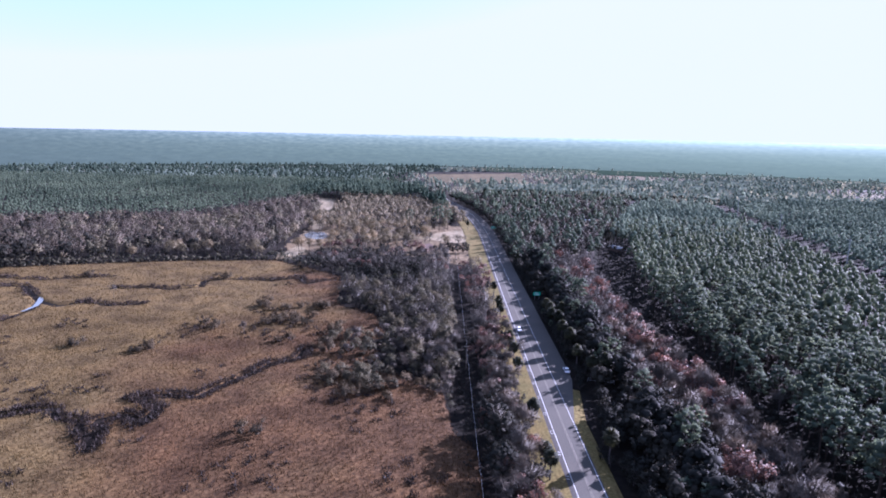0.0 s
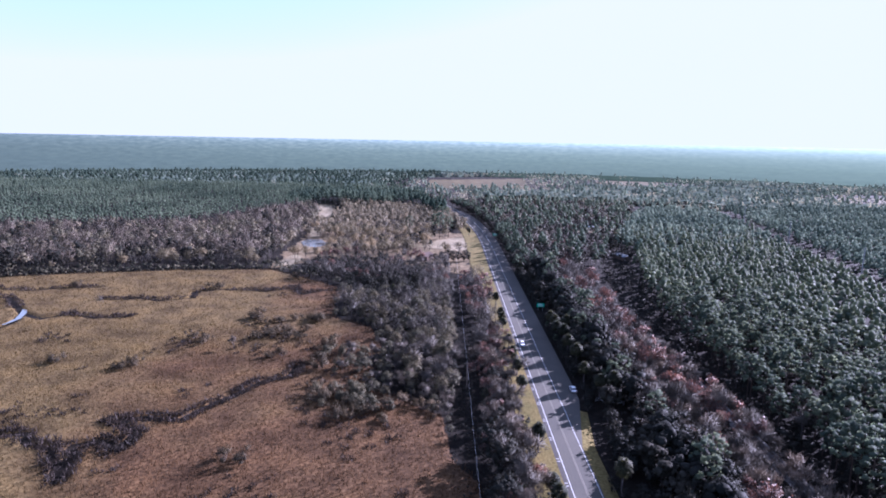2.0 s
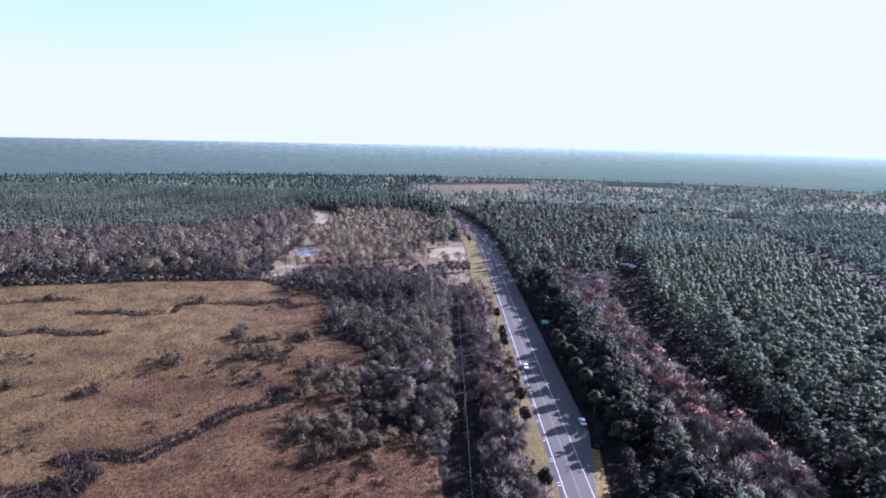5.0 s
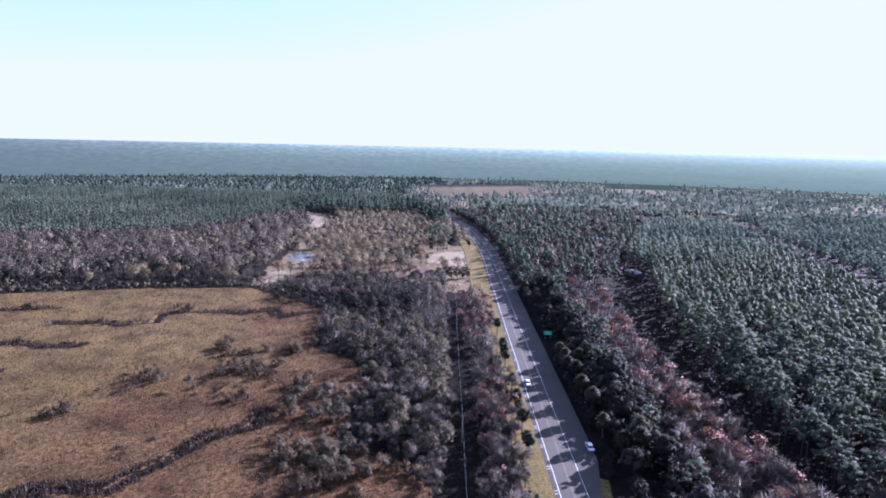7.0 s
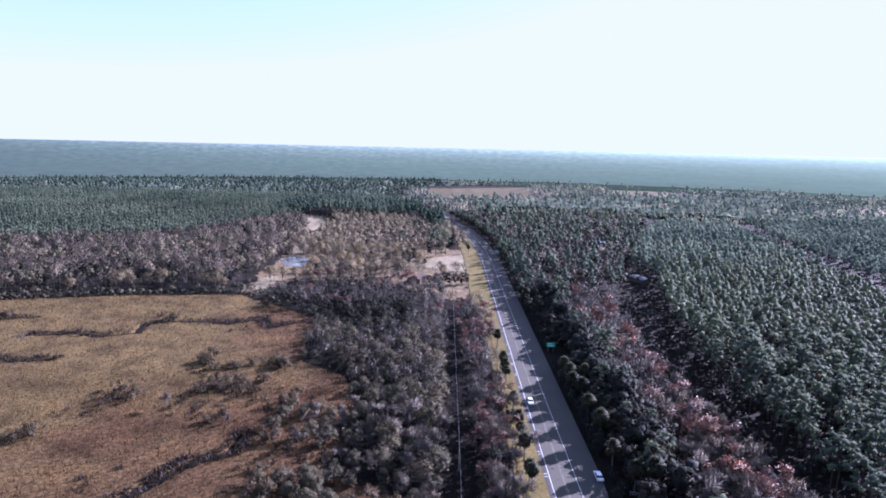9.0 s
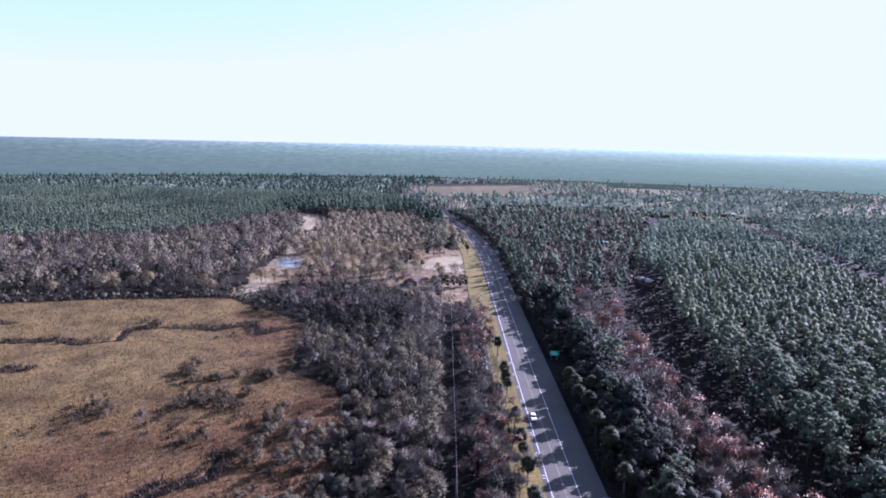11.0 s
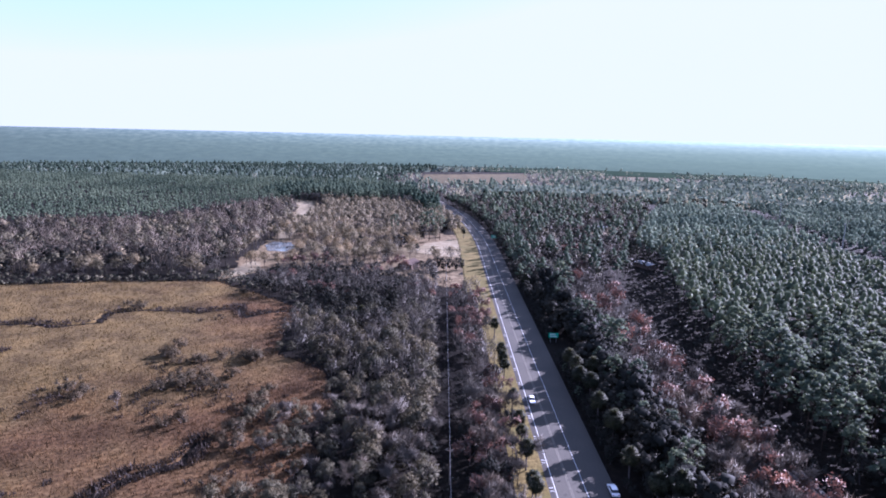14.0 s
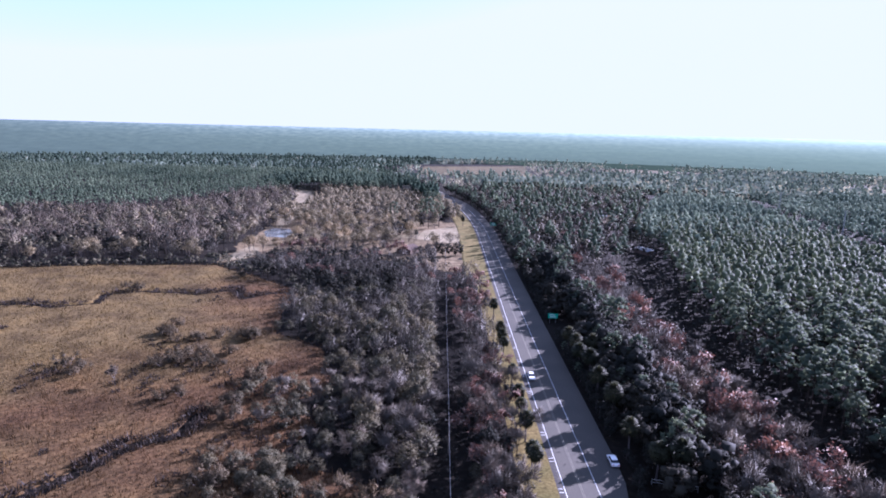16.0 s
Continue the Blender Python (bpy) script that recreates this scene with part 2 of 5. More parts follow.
def soup(name, tris, material):
    """A mesh from an array of triangles: (n, 3, 3) corners, or (n, 6, 3) corners and their normals."""
    tris = np.asarray(tris, dtype=np.float32)
    normals = tris[:, 3:].reshape(-1, 3) if tris.shape[1] == 6 else None
    points = tris[:, :3].reshape(-1, 3)
    me = bpy.data.meshes.new(name)
    count = len(points) // 3
    me.vertices.add(len(points))
    me.vertices.foreach_set("co", points.ravel())
    me.loops.add(count * 3)
    me.loops.foreach_set("vertex_index", np.arange(count * 3, dtype=np.int32))
    me.polygons.add(count)
    me.polygons.foreach_set("loop_start", np.arange(0, count * 3, 3, dtype=np.int32))
    if normals is not None:
        me.attributes.new("custom_normal", "FLOAT_VECTOR", "POINT").data.foreach_set("vector", normals.ravel())
    me.update(calc_edges=True)
    me.materials.append(material)
    return me


def face_out(tris, ways):
    """Turn triangles to face along ways (n, 3), and round their normals that way, as a crown is round."""
    tris = np.asarray(tris, float)
    n = np.cross(tris[:, 1] - tris[:, 0], tris[:, 2] - tris[:, 0])
    n /= np.linalg.norm(n, axis=1, keepdims=True) + 1e-9
    w = ways / (np.linalg.norm(ways, axis=1, keepdims=True) + 1e-9)
    back = (n * w).sum(axis=1) < 0
    tris = tris.copy()
    tris[back] = tris[back][:, ::-1]
    n[back] *= -1
    m = w * 0.86 + n * 0.14
    m /= np.linalg.norm(m, axis=1, keepdims=True) + 1e-9
    return np.concatenate([tris, np.repeat(m[:, None], 3, axis=1)], axis=1)


def rounded(tris, centre, axis_xy=(0.0, 0.0), share=0.35, up=0.5):
    """Leaves round a clump's centre: normals out from the clump and out from the tree."""
    tris = np.asarray(tris, float)
    c = tris.mean(axis=1)
    out = c - np.asarray(centre)
    out /= np.linalg.norm(out, axis=1, keepdims=True) + 1e-9
    tree = np.asarray(centre, float) - np.array([axis_xy[0], axis_xy[1], centre[2] - 0.3])
    tree /= np.linalg.norm(tree) + 1e-9
    return face_out(tris, out * (1 - share) + tree * share + np.array([0, 0, up]))


def sheet(name, verts, faces, material):
    me = bpy.data.meshes.new(name)
    me.from_pydata([tuple(map(float, v)) for v in verts], [], [tuple(map(int, f)) for f in faces])
    me.update()
    me.materials.append(material)
    return me


def part(name, bm, material, parent, label=""):
    me = bpy.data.meshes.new(name)
    bm.to_mesh(me)
    bm.free()
    me.materials.append(material)
    ob = new(name, me)
    ob.parent = parent
    return tagged(ob, label)


def mesh_part(name, me, parent, label=""):
    ob = new(name, me)
    ob.parent = parent
    return tagged(ob, label)


def thing(name, m, label, category, group="", kind=""):
    ob = new(name)
    ob.matrix_world = m
    return tagged(ob, label, category, group, kind)


def box(bm, cx, cy, cz, sx, sy, sz, bevel=0.0):
    made = bmesh.ops.create_cube(bm, size=1.0, matrix=Matrix.Translation((cx, cy, cz)) @ Matrix.Diagonal((sx, sy, sz, 1)))
    if bevel:
        edges = list({e for v in made["verts"] for e in v.link_edges})
        bmesh.ops.bevel(bm, geom=edges, offset=bevel, segments=2, affect="EDGES", profile=0.5)
    return bm


def rod(bm, a, b, r0, r1, sides=8):
    a, b = Vector(a), Vector(b)
    d = b - a
    m = Matrix.Translation((a + b) / 2) @ d.to_track_quat("Z", "Y").to_matrix().to_4x4()
    bmesh.ops.create_cone(bm, cap_ends=True, segments=sides, radius1=r0, radius2=r1, depth=d.length, matrix=m)
    return bm


def tube(a, b, r0, r1, sides=4):
    """Triangles of a tapered stick."""
    a, b = np.asarray(a, float), np.asarray(b, float)
    d = b - a
    d = d / (np.linalg.norm(d) + 1e-9)
    u = np.cross(d, (0.31, 0.77, 0.55))
    u /= np.linalg.norm(u)
    v = np.cross(d, u)
    out = []
    ang = [2 * math.pi * i / sides for i in range(sides + 1)]
    for p, q in zip(ang[:-1], ang[1:]):
        e0, e1 = math.cos(p) * u + math.sin(p) * v, math.cos(q) * u + math.sin(q) * v
        out += [(a + r0 * e0, a + r0 * e1, b + r1 * e1), (a + r0 * e0, b + r1 * e1, b + r1 * e0)]
    return out


def leaves(centre, radius, count, size, r, lift=0.25):
    """Loose triangular leaf sprays in a flattened cloud."""
    c = r.normal(0, 1, (count, 3))
    c /= np.linalg.norm(c, axis=1, keepdims=True) + 1e-9
    c *= (r.random((count, 1)) ** 0.45) * np.asarray(radius)
    c += np.asarray(centre)
    a = r.normal(0, 1, (count, 3))
    a[:, 2] *= 0.6
    a /= np.linalg.norm(a, axis=1, keepdims=True)
    b = np.cross(a, r.normal(0, 1, (count, 3)))
    b /= np.linalg.norm(b, axis=1, keepdims=True) + 1e-9
    s = size * (0.6 + 0.8 * r.random((count, 1)))
    t = np.stack([c - a * s * 0.5 - b * s * 0.3, c + a * s * 0.6, c - a * s * 0.3 + b * s * 0.55], axis=1)
    t[:, 1, 2] += lift * s[:, 0]
    return t


def solid_points(steps):
    """Corners and faces of an eight-sided (0) or twenty-sided (1) solid."""
    if steps == 0:
        v = [(1, 0, 0), (0, 1, 0), (-1, 0, 0), (0, -1, 0), (0, 0, 1), (0, 0, -1)]
        f = [(0, 1, 4), (1, 2, 4), (2, 3, 4), (3, 0, 4), (1, 0, 5), (2, 1, 5), (3, 2, 5), (0, 3, 5)]
    else:
        g = (1 + 5 ** 0.5) / 2
        v = [(-1, g, 0), (1, g, 0), (-1, -g, 0), (1, -g, 0), (0, -1, g), (0, 1, g), (0, -1, -g), (0, 1, -g), (g, 0, -1), (g, 0, 1), (-g, 0, -1), (-g, 0, 1)]
        f = [(0, 11, 5), (0, 5, 1), (0, 1, 7), (0, 7, 10), (0, 10, 11), (1, 5, 9), (5, 11, 4), (11, 10, 2), (10, 7, 6), (7, 1, 8), (3, 9, 4), (3, 4, 2), (3, 2, 6), (3, 6, 8), (3, 8, 9), (4, 9, 5), (2, 4, 11), (6, 2, 10), (8, 6, 7), (9, 8, 1)]
    v = np.array(v, float)
    return v / np.linalg.norm(v, axis=1, keepdims=True), np.array(f)


SOLIDS = [solid_points(0), solid_points(1)]


def clump(centre, radius, r, steps=1, rough=0.2, tree=None):
    """The dense heart of a spray of leaves: a small uneven lump, its normals rounded."""
    v, f = SOLIDS[steps]
    spin, _ = np.linalg.qr(r.normal(0, 1, (3, 3)))
    if np.linalg.det(spin) < 0:
        spin[:, 0] *= -1
    u = v @ spin.T
    p = u * np.asarray(radius, float) * (1 + r.normal(0, rough, (len(u), 1))) + np.asarray(centre, float)
    n = 0.8 * u + np.array([0, 0, 0.5])
    if tree is not None:
        way = np.asarray(centre, float) - np.asarray(tree, float)
        n = n + 0.55 * way / (np.linalg.norm(way) + 1e-9)
    n /= np.linalg.norm(n, axis=1, keepdims=True)
    return np.concatenate([p[f], n[f]], axis=1)


def twigs(starts, ways, length, width, r, spread=0.6):
    """Thin twig slivers that fan out from their starts."""
    n = len(starts)
    d = ways + r.normal(0, spread, (n, 3))
    d[:, 2] += 0.25
    d /= np.linalg.norm(d, axis=1, keepdims=True)
    s = np.cross(d, r.normal(0, 1, (n, 3)))
    s /= np.linalg.norm(s, axis=1, keepdims=True) + 1e-9
    ln = length * (0.5 + r.random((n, 1)))
    return np.stack([starts - s * width, starts + s * width, starts + d * ln], axis=1)


# ---- trees: each gives (triangles of trunk and limbs, triangles of crown), at true size ----
def make_pine(r, height=17.0, leaf=0.42, per=24):
    """A tall pine: bare lower trunk, and tufted limbs that shorten to a rounded tip."""
    lean = r.normal(0, 0.25, 2)
    top = np.array([lean[0], lean[1], height * 0.97])
    wood = tube((0, 0, -0.3), top * 0.5, 0.21, 0.15, 6) + tube(top * 0.5, top, 0.15, 0.04, 5)
    base = height * r.uniform(0.42, 0.55)
    heart = np.array([0, 0, (base + height) / 2])
    crown = [clump(top, (0.6, 0.6, 0.8), r, 1, 0.2, heart), rounded(leaves(top, (0.8, 0.8, 1.0), per, leaf, r), top - np.array([0, 0, 0.4]))]
    limbs = 19
    turn = r.uniform(0, 6.28)
    for i in range(limbs):
        f = (i + 0.5) / limbs
        z = base + (height - base) * f * 0.95
        reach = (1.0 + 2.5 * math.sin(math.pi * min(1.0, 0.3 + 0.68 * f))) * r.uniform(0.7, 1.15)
        turn += 2.4 + r.normal(0, 0.35)
        way = np.array([math.cos(turn), math.sin(turn), 0.2 + 0.4 * f])
        root = top * (z / top[2])
        tip = root + way * reach
        wood += tube(root, tip, 0.05, 0.02, 3)
        wide = r.uniform(0.75, 1.15)
        crown.append(clump(tip, (wide * 0.85, wide * 0.85, wide * 0.58), r, 1, 0.22, heart))
        crown.append(rounded(leaves(tip, (wide * 1.35, wide * 1.35, wide * 0.95), per, leaf, r), tip))
    return np.array(wood), np.concatenate(crown)


def make_branches(r, height, levels=3, spread=0.55, fork=0.3):
    """A branching skeleton: sticks, and the tips with their ways."""
    wood, tips, mids = [], [], []

    def grow(a, d, length, radius, level):
        b = a + d * length
        wood.extend(tube(a, b, radius, radius * 0.65, 5 if level == 0 else 3))
        mids.append((a * 0.4 + b * 0.6, d))
        if level == levels:
            tips.append((b, d))
            return
        for _ in range(3 if level else 4):
            e = d + r.normal(0, spread, 3)
            e[2] = abs(e[2]) * 0.8 + 0.2
            e /= np.linalg.norm(e)
            grow(a + d * length * r.uniform(0.6, 1.0), e, length * r.uniform(0.55, 0.8), radius * 0.55, level + 1)

    grow(np.array([0.0, 0.0, -0.3]), np.array([r.normal(0, 0.06), r.normal(0, 0.06), 1.0]), height * fork, height * 0.016, 0)
    return wood, tips, mids


def make_bare(r, height=12.0, count=900, width=0.075, length=1.35):
    wood, tips, mids = make_branches(r, height, 3, 0.5, 0.36)
    at = [tips[i] if r.random() < 0.8 else mids[i % len(mids)] for i in r.integers(0, len(tips), count)]
    starts = np.array([p for p, _ in at]) + r.normal(0, 0.35, (count, 3))
    ways = np.array([d for _, d in at])
    fine = twigs(starts, ways, length, width, r)
    return np.array(wood), face_out(fine, fine.mean(axis=1) - np.array([0, 0, height * 0.55]) + np.array([0, 0, 0.3]))


def make_leafy(r, height=10.0, puffs=26, per=14, leaf=0.4, wide=1.0, low=0.25, core=0.55, fringe=70):
    wood, tips, _ = make_branches(r, height, 2, 0.6, 0.38)
    crown = []
    rad = height * 0.27 * wide
    mid = height * (low + 1) / 2
    half = height * (1 - low) / 2
    heart = np.array([0, 0, mid - half * 0.3])
    for i in range(puffs):
        d = r.normal(0, 1, 3)
        d /= np.linalg.norm(d)
        k = r.uniform(0.5, 1.0)
        c = np.array([d[0] * rad * k, d[1] * rad * k, mid + d[2] * half * k * 0.85])
        size = np.array([0.3, 0.3, 0.24]) * rad * r.uniform(0.7, 1.45)
        crown.append(clump(c, size * core, r, 1, 0.3, heart))
        crown.append(rounded(leaves(c, size * 1.4, per, leaf, r), c))
        if i % 4 == 0:
            wood += tube((0, 0, height * 0.3), c, 0.06, 0.02, 3)
    d = r.normal(0, 1, (fringe, 3))
    d /= np.linalg.norm(d, axis=1, keepdims=True)
    d[:, 2] = np.abs(d[:, 2])
    fine = twigs(d * np.array([rad, rad, half]) * r.uniform(0.8, 1.05, (fringe, 1)) + np.array([0, 0, mid - half * 0.1]), d, 0.75, 0.06, r, 0.5)
    crown.append(face_out(fine, d + np.array([0, 0, 0.4])))
    return np.array(wood), np.concatenate(crown)


def make_maple(r, height=12.0):
    wood, twig = make_bare(r, height, 300, 0.06, 1.2)
    twig = twig[:, :3]
    pick = twig[r.integers(0, len(twig), 620)]
    c = pick.mean(axis=1) + r.normal(0, 0.35, (620, 3))
    crown = np.concatenate([leaves(p, (0.2, 0.2, 0.2), 1, 0.5, r) for p in c])
    crown = face_out(crown, crown.mean(axis=1) - np.array([0, 0, height * 0.55]))
    return np.concatenate([wood, twig]), crown


def make_palm(r, height=5.6):
    bend = r.normal(0, 0.25, 2)
    top = np.array([bend[0], bend[1], height])
    wood = tube((0, 0, -0.3), top * 0.5 + np.array([bend[0], bend[1], 0]) * 0.2, 0.2, 0.16, 7) + tube(top * 0.5 + np.array([bend[0], bend[1], 0]) * 0.2, top, 0.16, 0.19, 7)
    crown = []
    for i in range(60):
        az = i * 2.4 + r.normal(0, 0.2)
        el = 1.4 - 2.3 * ((i + 0.5) / 60) + r.normal(0, 0.12)
        d = np.array([math.cos(az) * math.cos(el), math.sin(az) * math.cos(el), math.sin(el)])
        side = np.array([-math.sin(az), math.cos(az), 0.0])
        hub = top + d * r.uniform(0.7, 1.0)
        crown += tube(top, hub, 0.03, 0.02, 3)
        for j in range(9):
            a = (j - 4) * 0.30
            w = d * math.cos(a) + side * math.sin(a)
            ln = 1.25 * (1 - 0.03 * (j - 4) ** 2)
            tip = hub + w * ln - np.array([0, 0, 0.28 + 0.05 * abs(j - 4)])
            wid = (side * math.cos(a) - d * math.sin(a)) * 0.12
            knee = hub + w * ln * 0.6
            crown += [(hub, knee - wid, knee + wid), (knee - wid, tip, knee + wid)]
    return np.array(wood), face_out(np.array(crown), np.array(crown).mean(axis=1) - top)


def make_shrub(r, height=3.0):
    """A low, spreading bush: thin stems, a loose heart and many fine twigs."""
    wood, crown = [], []
    for i in range(9):
        d = np.array([r.normal(0, 0.75), r.normal(0, 0.75), 1.0])
        tip = d * height * r.uniform(0.4, 0.75)
        wood += tube((0, 0, -0.2), tip, 0.05, 0.02, 3)
        crown.append(clump(tip - np.array([0, 0, height * 0.08]), (height * 0.12, height * 0.12, height * 0.1), r, 1, 0.3))
        crown.append(rounded(leaves(tip, (height * 0.3, height * 0.3, height * 0.22), 14, 0.3, r), tip))
        starts = tip + r.normal(0, height * 0.1, (34, 3))
        fine = twigs(starts, np.tile(d / np.linalg.norm(d), (34, 1)), 0.8, 0.05, r, 0.8)
        crown.append(face_out(fine, fine.mean(axis=1) - np.array([0, 0, height * 0.2])))
    return np.array(wood), np.concatenate(crown)


KINDS = {
    "pine_tree": (make_pine, M_BARK, M_PINE, 5, "tall pine tree with a bare trunk and tufted dark green crown", "tree"),
    "bare_tree": (make_bare, M_GREYBARK, M_TWIG, 6, "leafless grey-mauve hardwood tree with fine bare twigs", "tree"),
    "evergreen_tree": (make_leafy, M_GREYBARK, M_LEAF, 5, "dense dark evergreen broadleaf tree beside the road", "tree"),
    "scrub_tree": (make_leafy, M_GREYBARK, M_SCRUB, 5, "grey-green scrubby tree at the edge of the marsh", "tree"),
    "red_maple": (make_maple, M_GREYBARK, M_RED, 4, "red maple tree with thin reddish winter foliage", "tree"),
    "oak_tree": (make_leafy, M_GREYBARK, M_TAN, 5, "tan-leaved oak tree standing on pale sand", "tree"),
    "cedar_tree": (make_leafy, M_GREYBARK, M_LEAF, 3, "dense dark cedar standing on the sandy lot", "tree"),
    "palm_tree": (make_palm, M_GREYBARK, M_PALM, 4, "cabbage palm with slim trunk and round fan crown", "palm tree"),
    "shrub": (make_shrub, M_GREYBARK, M_BUSH, 5, "low spreading grey-brown shrub growing in the marsh grass", "shrub"),
}
EXTRA = {"cedar_tree": dict(height=9.5, puffs=34, per=24, leaf=0.4, wide=1.1, low=0.05), "oak_tree": dict(height=11.0, puffs=24, per=26, leaf=0.4, wide=1.2, low=0.42, core=0.35, fringe=170), "scrub_tree": dict(height=6.5, puffs=20, per=24, leaf=0.34, wide=1.3, low=0.1, core=0.5, fringe=190), "evergreen_tree": dict(height=10.5, puffs=27, per=20, leaf=0.42, wide=1.25, low=0.08)}
TEMPLATES = {}
for kind_name, (maker, bark, leaf_mat, variants, *_rest) in KINDS.items():
    TEMPLATES[kind_name] = []
    for v in range(variants):
        wood, crown = maker(np.random.default_rng(100 + 7 * v + len(kind_name)), **EXTRA.get(kind_name, {}))
        TEMPLATES[kind_name].append((soup("trunk", wood, bark), soup("crown", crown, leaf_mat)))
FIRST = {}
GROUND_Z = -0.6
PLANTED = []


def plant(kind_name, x, y, scale=1.0, z=GROUND_Z):
    PLANTED.append((float(y), float(x), kind_name, float(scale), z))


def raise_tree(kind_name, x, y, scale, z):
    """One tree as a thing of its own, with trunk and crown."""
    label, category = KINDS[kind_name][4:6]
    v = int(rng.integers(0, len(TEMPLATES[kind_name])))
    m = pose(x, y, z, 0, 0, float(rng.uniform(0, 360))) @ Matrix.Diagonal((scale, scale, scale * rng.uniform(0.9, 1.1), 1))
    if (kind_name, v) in FIRST:
        ob = copy_thing(FIRST[kind_name, v], Matrix())
        ob.matrix_basis = m
        return ob
    ob = thing(kind_name, m, label, category, kind_name.replace("_", " ") + "s")
    trunk, crown = TEMPLATES[kind_name][v]
    mesh_part("trunk", trunk, ob)
    mesh_part("crown", crown, ob)
    FIRST[kind_name, v] = ob
    return ob


def inside(pts, poly):
    x, y = pts[:, 0], pts[:, 1]
    res = np.zeros(len(pts), bool)
    for (x0, y0), (x1, y1) in zip(poly, poly[1:] + poly[:1]):
        if y0 != y1:
            cut = ((y0 > y) != (y1 > y)) & (x < (x1 - x0) * (y - y0) / (y1 - y0) + x0)
            res ^= cut
    return res


def scatter(poly, spacing, jitter=0.42):
    p = np.array(poly, float)
    lo, hi = p.min(axis=0), p.max(axis=0)
    gx, gy = np.meshgrid(np.arange(lo[0], hi[0], spacing), np.arange(lo[1], hi[1], spacing))
    pts = np.stack([gx.ravel(), gy.ravel()], axis=1)
    pts = pts + rng.uniform(-jitter, jitter, pts.shape) * spacing
    pts = pts[inside(pts, list(poly))]
    return pts[(np.abs(pts[:, 0] - 5) < 0.84 * pts[:, 1] + 130) | (pts[:, 1] < 110)]


def grove(name, pts, templates, material, label, category, low=0.75, high=1.2, z=GROUND_Z, stretch=0.1):
    """Many trees too far to count, joined into one mesh."""
    if not len(pts):
        return
    out = []
    pick = rng.integers(0, len(templates), len(pts))
    for v, t in enumerate(templates):
        p = pts[pick == v]
        a = rng.uniform(0, 2 * math.pi, len(p))
        s = rng.uniform(low, high, len(p))
        c, n = np.cos(a) * s, np.sin(a) * s
        X = t[None, :, :, 0] * c[:, None, None] - t[None, :, :, 1] * n[:, None, None] + p[:, 0, None, None]
        Y = t[None, :, :, 0] * n[:, None, None] + t[None, :, :, 1] * c[:, None, None] + p[:, 1, None, None]
        Z = t[None, :, :, 2] * (s * rng.uniform(1 - stretch, 1 + stretch, len(p)))[:, None, None] + z
        pos = np.stack([X, Y, Z], axis=-1)
        if t.shape[1] == 6:
            ca, sa = np.cos(a)[:, None, None], np.sin(a)[:, None, None]
            q = t[None, :, 3:]
            turned = np.stack([q[..., 0] * ca - q[..., 1] * sa, q[..., 0] * sa + q[..., 1] * ca, q[..., 2] + 0 * ca], axis=-1)
            pos = np.concatenate([pos[:, :, :3], turned], axis=2)
        out.append(pos.reshape(-1, t.shape[1], 3))
    ob = new(name, soup(name, np.concatenate(out), material))
    return tagged(ob, label, category, "", "stuff")


LIMIT = {"oak_tree": 150, "scrub_tree": 260, "red_maple": 150, "bare_tree": 270, "evergreen_tree": 300}


def raise_all():
    """The nearest 290 of each kind stand singly; those behind them are joined."""
    for kind_name in KINDS:
        rows = sorted(p for p in PLANTED if p[2] == kind_name)
        for y, x, k, scale, z in rows[:LIMIT.get(kind_name, 290)]:
            raise_tree(k, x, y, scale, z)
        rest = np.array([(x, y) for y, x, *_ in rows[LIMIT.get(kind_name, 290):]])
        lod = {"cedar_tree": O_MID, "pine_tree": P_MID, "bare_tree": B_MID, "red_maple": B_MID}.get(kind_name, O_MID)
        size = float(np.mean([p[3] for p in rows])) * (0.6 if kind_name == "scrub_tree" else 1.0)
        grove("roadside_woods", rest, lod, KINDS[kind_name][2], "further trees of the same woods", "woods", size * 0.8, size * 1.2)


def stem(height, r0=0.13):
    t = np.array(tube((0, 0, 0), (0, 0, height), r0, r0 * 0.5, 3))
    c = t.mean(axis=1)
    c[:, 2] = 0
    return face_out(t, c)


def lod_pine(seed, height, puffs, per, leaf, rad=2.3, size=1.4, steps=0, trunk=True):
    """A pine seen from afar: a rounded, lumpy crown over a bare stem."""
    r = np.random.default_rng(seed)
    top = np.array([0, 0, height * 0.93])
    heart = np.array([0, 0, height * 0.66])
    out = [clump(top, (size * 0.8, size * 0.8, size * 1.0), r, steps, 0.12, heart), rounded(leaves(top, (size, size, size * 1.2), per, leaf, r), top - np.array([0, 0, 0.5]))]
    if trunk:
        out.append(stem(height * 0.7))
    for i in range(puffs):
        a, f = i * 2.4 + seed, (i + 0.5) / puffs
        reach = rad * (0.35 + 0.3 * math.sin(math.pi * (0.3 + 0.65 * f))) * r.uniform(0.8, 1.2)
        c = np.array([math.cos(a) * reach, math.sin(a) * reach, height * (0.58 + 0.28 * f)])
        out.append(clump(c, np.array([size, size, size * 0.8]) * (0.84 if steps else 1.0), r, steps, 0.2, heart))
        out.append(rounded(leaves(c, (size * 1.25, size * 1.25, size), per, leaf, r), c))
    return np.concatenate(out)


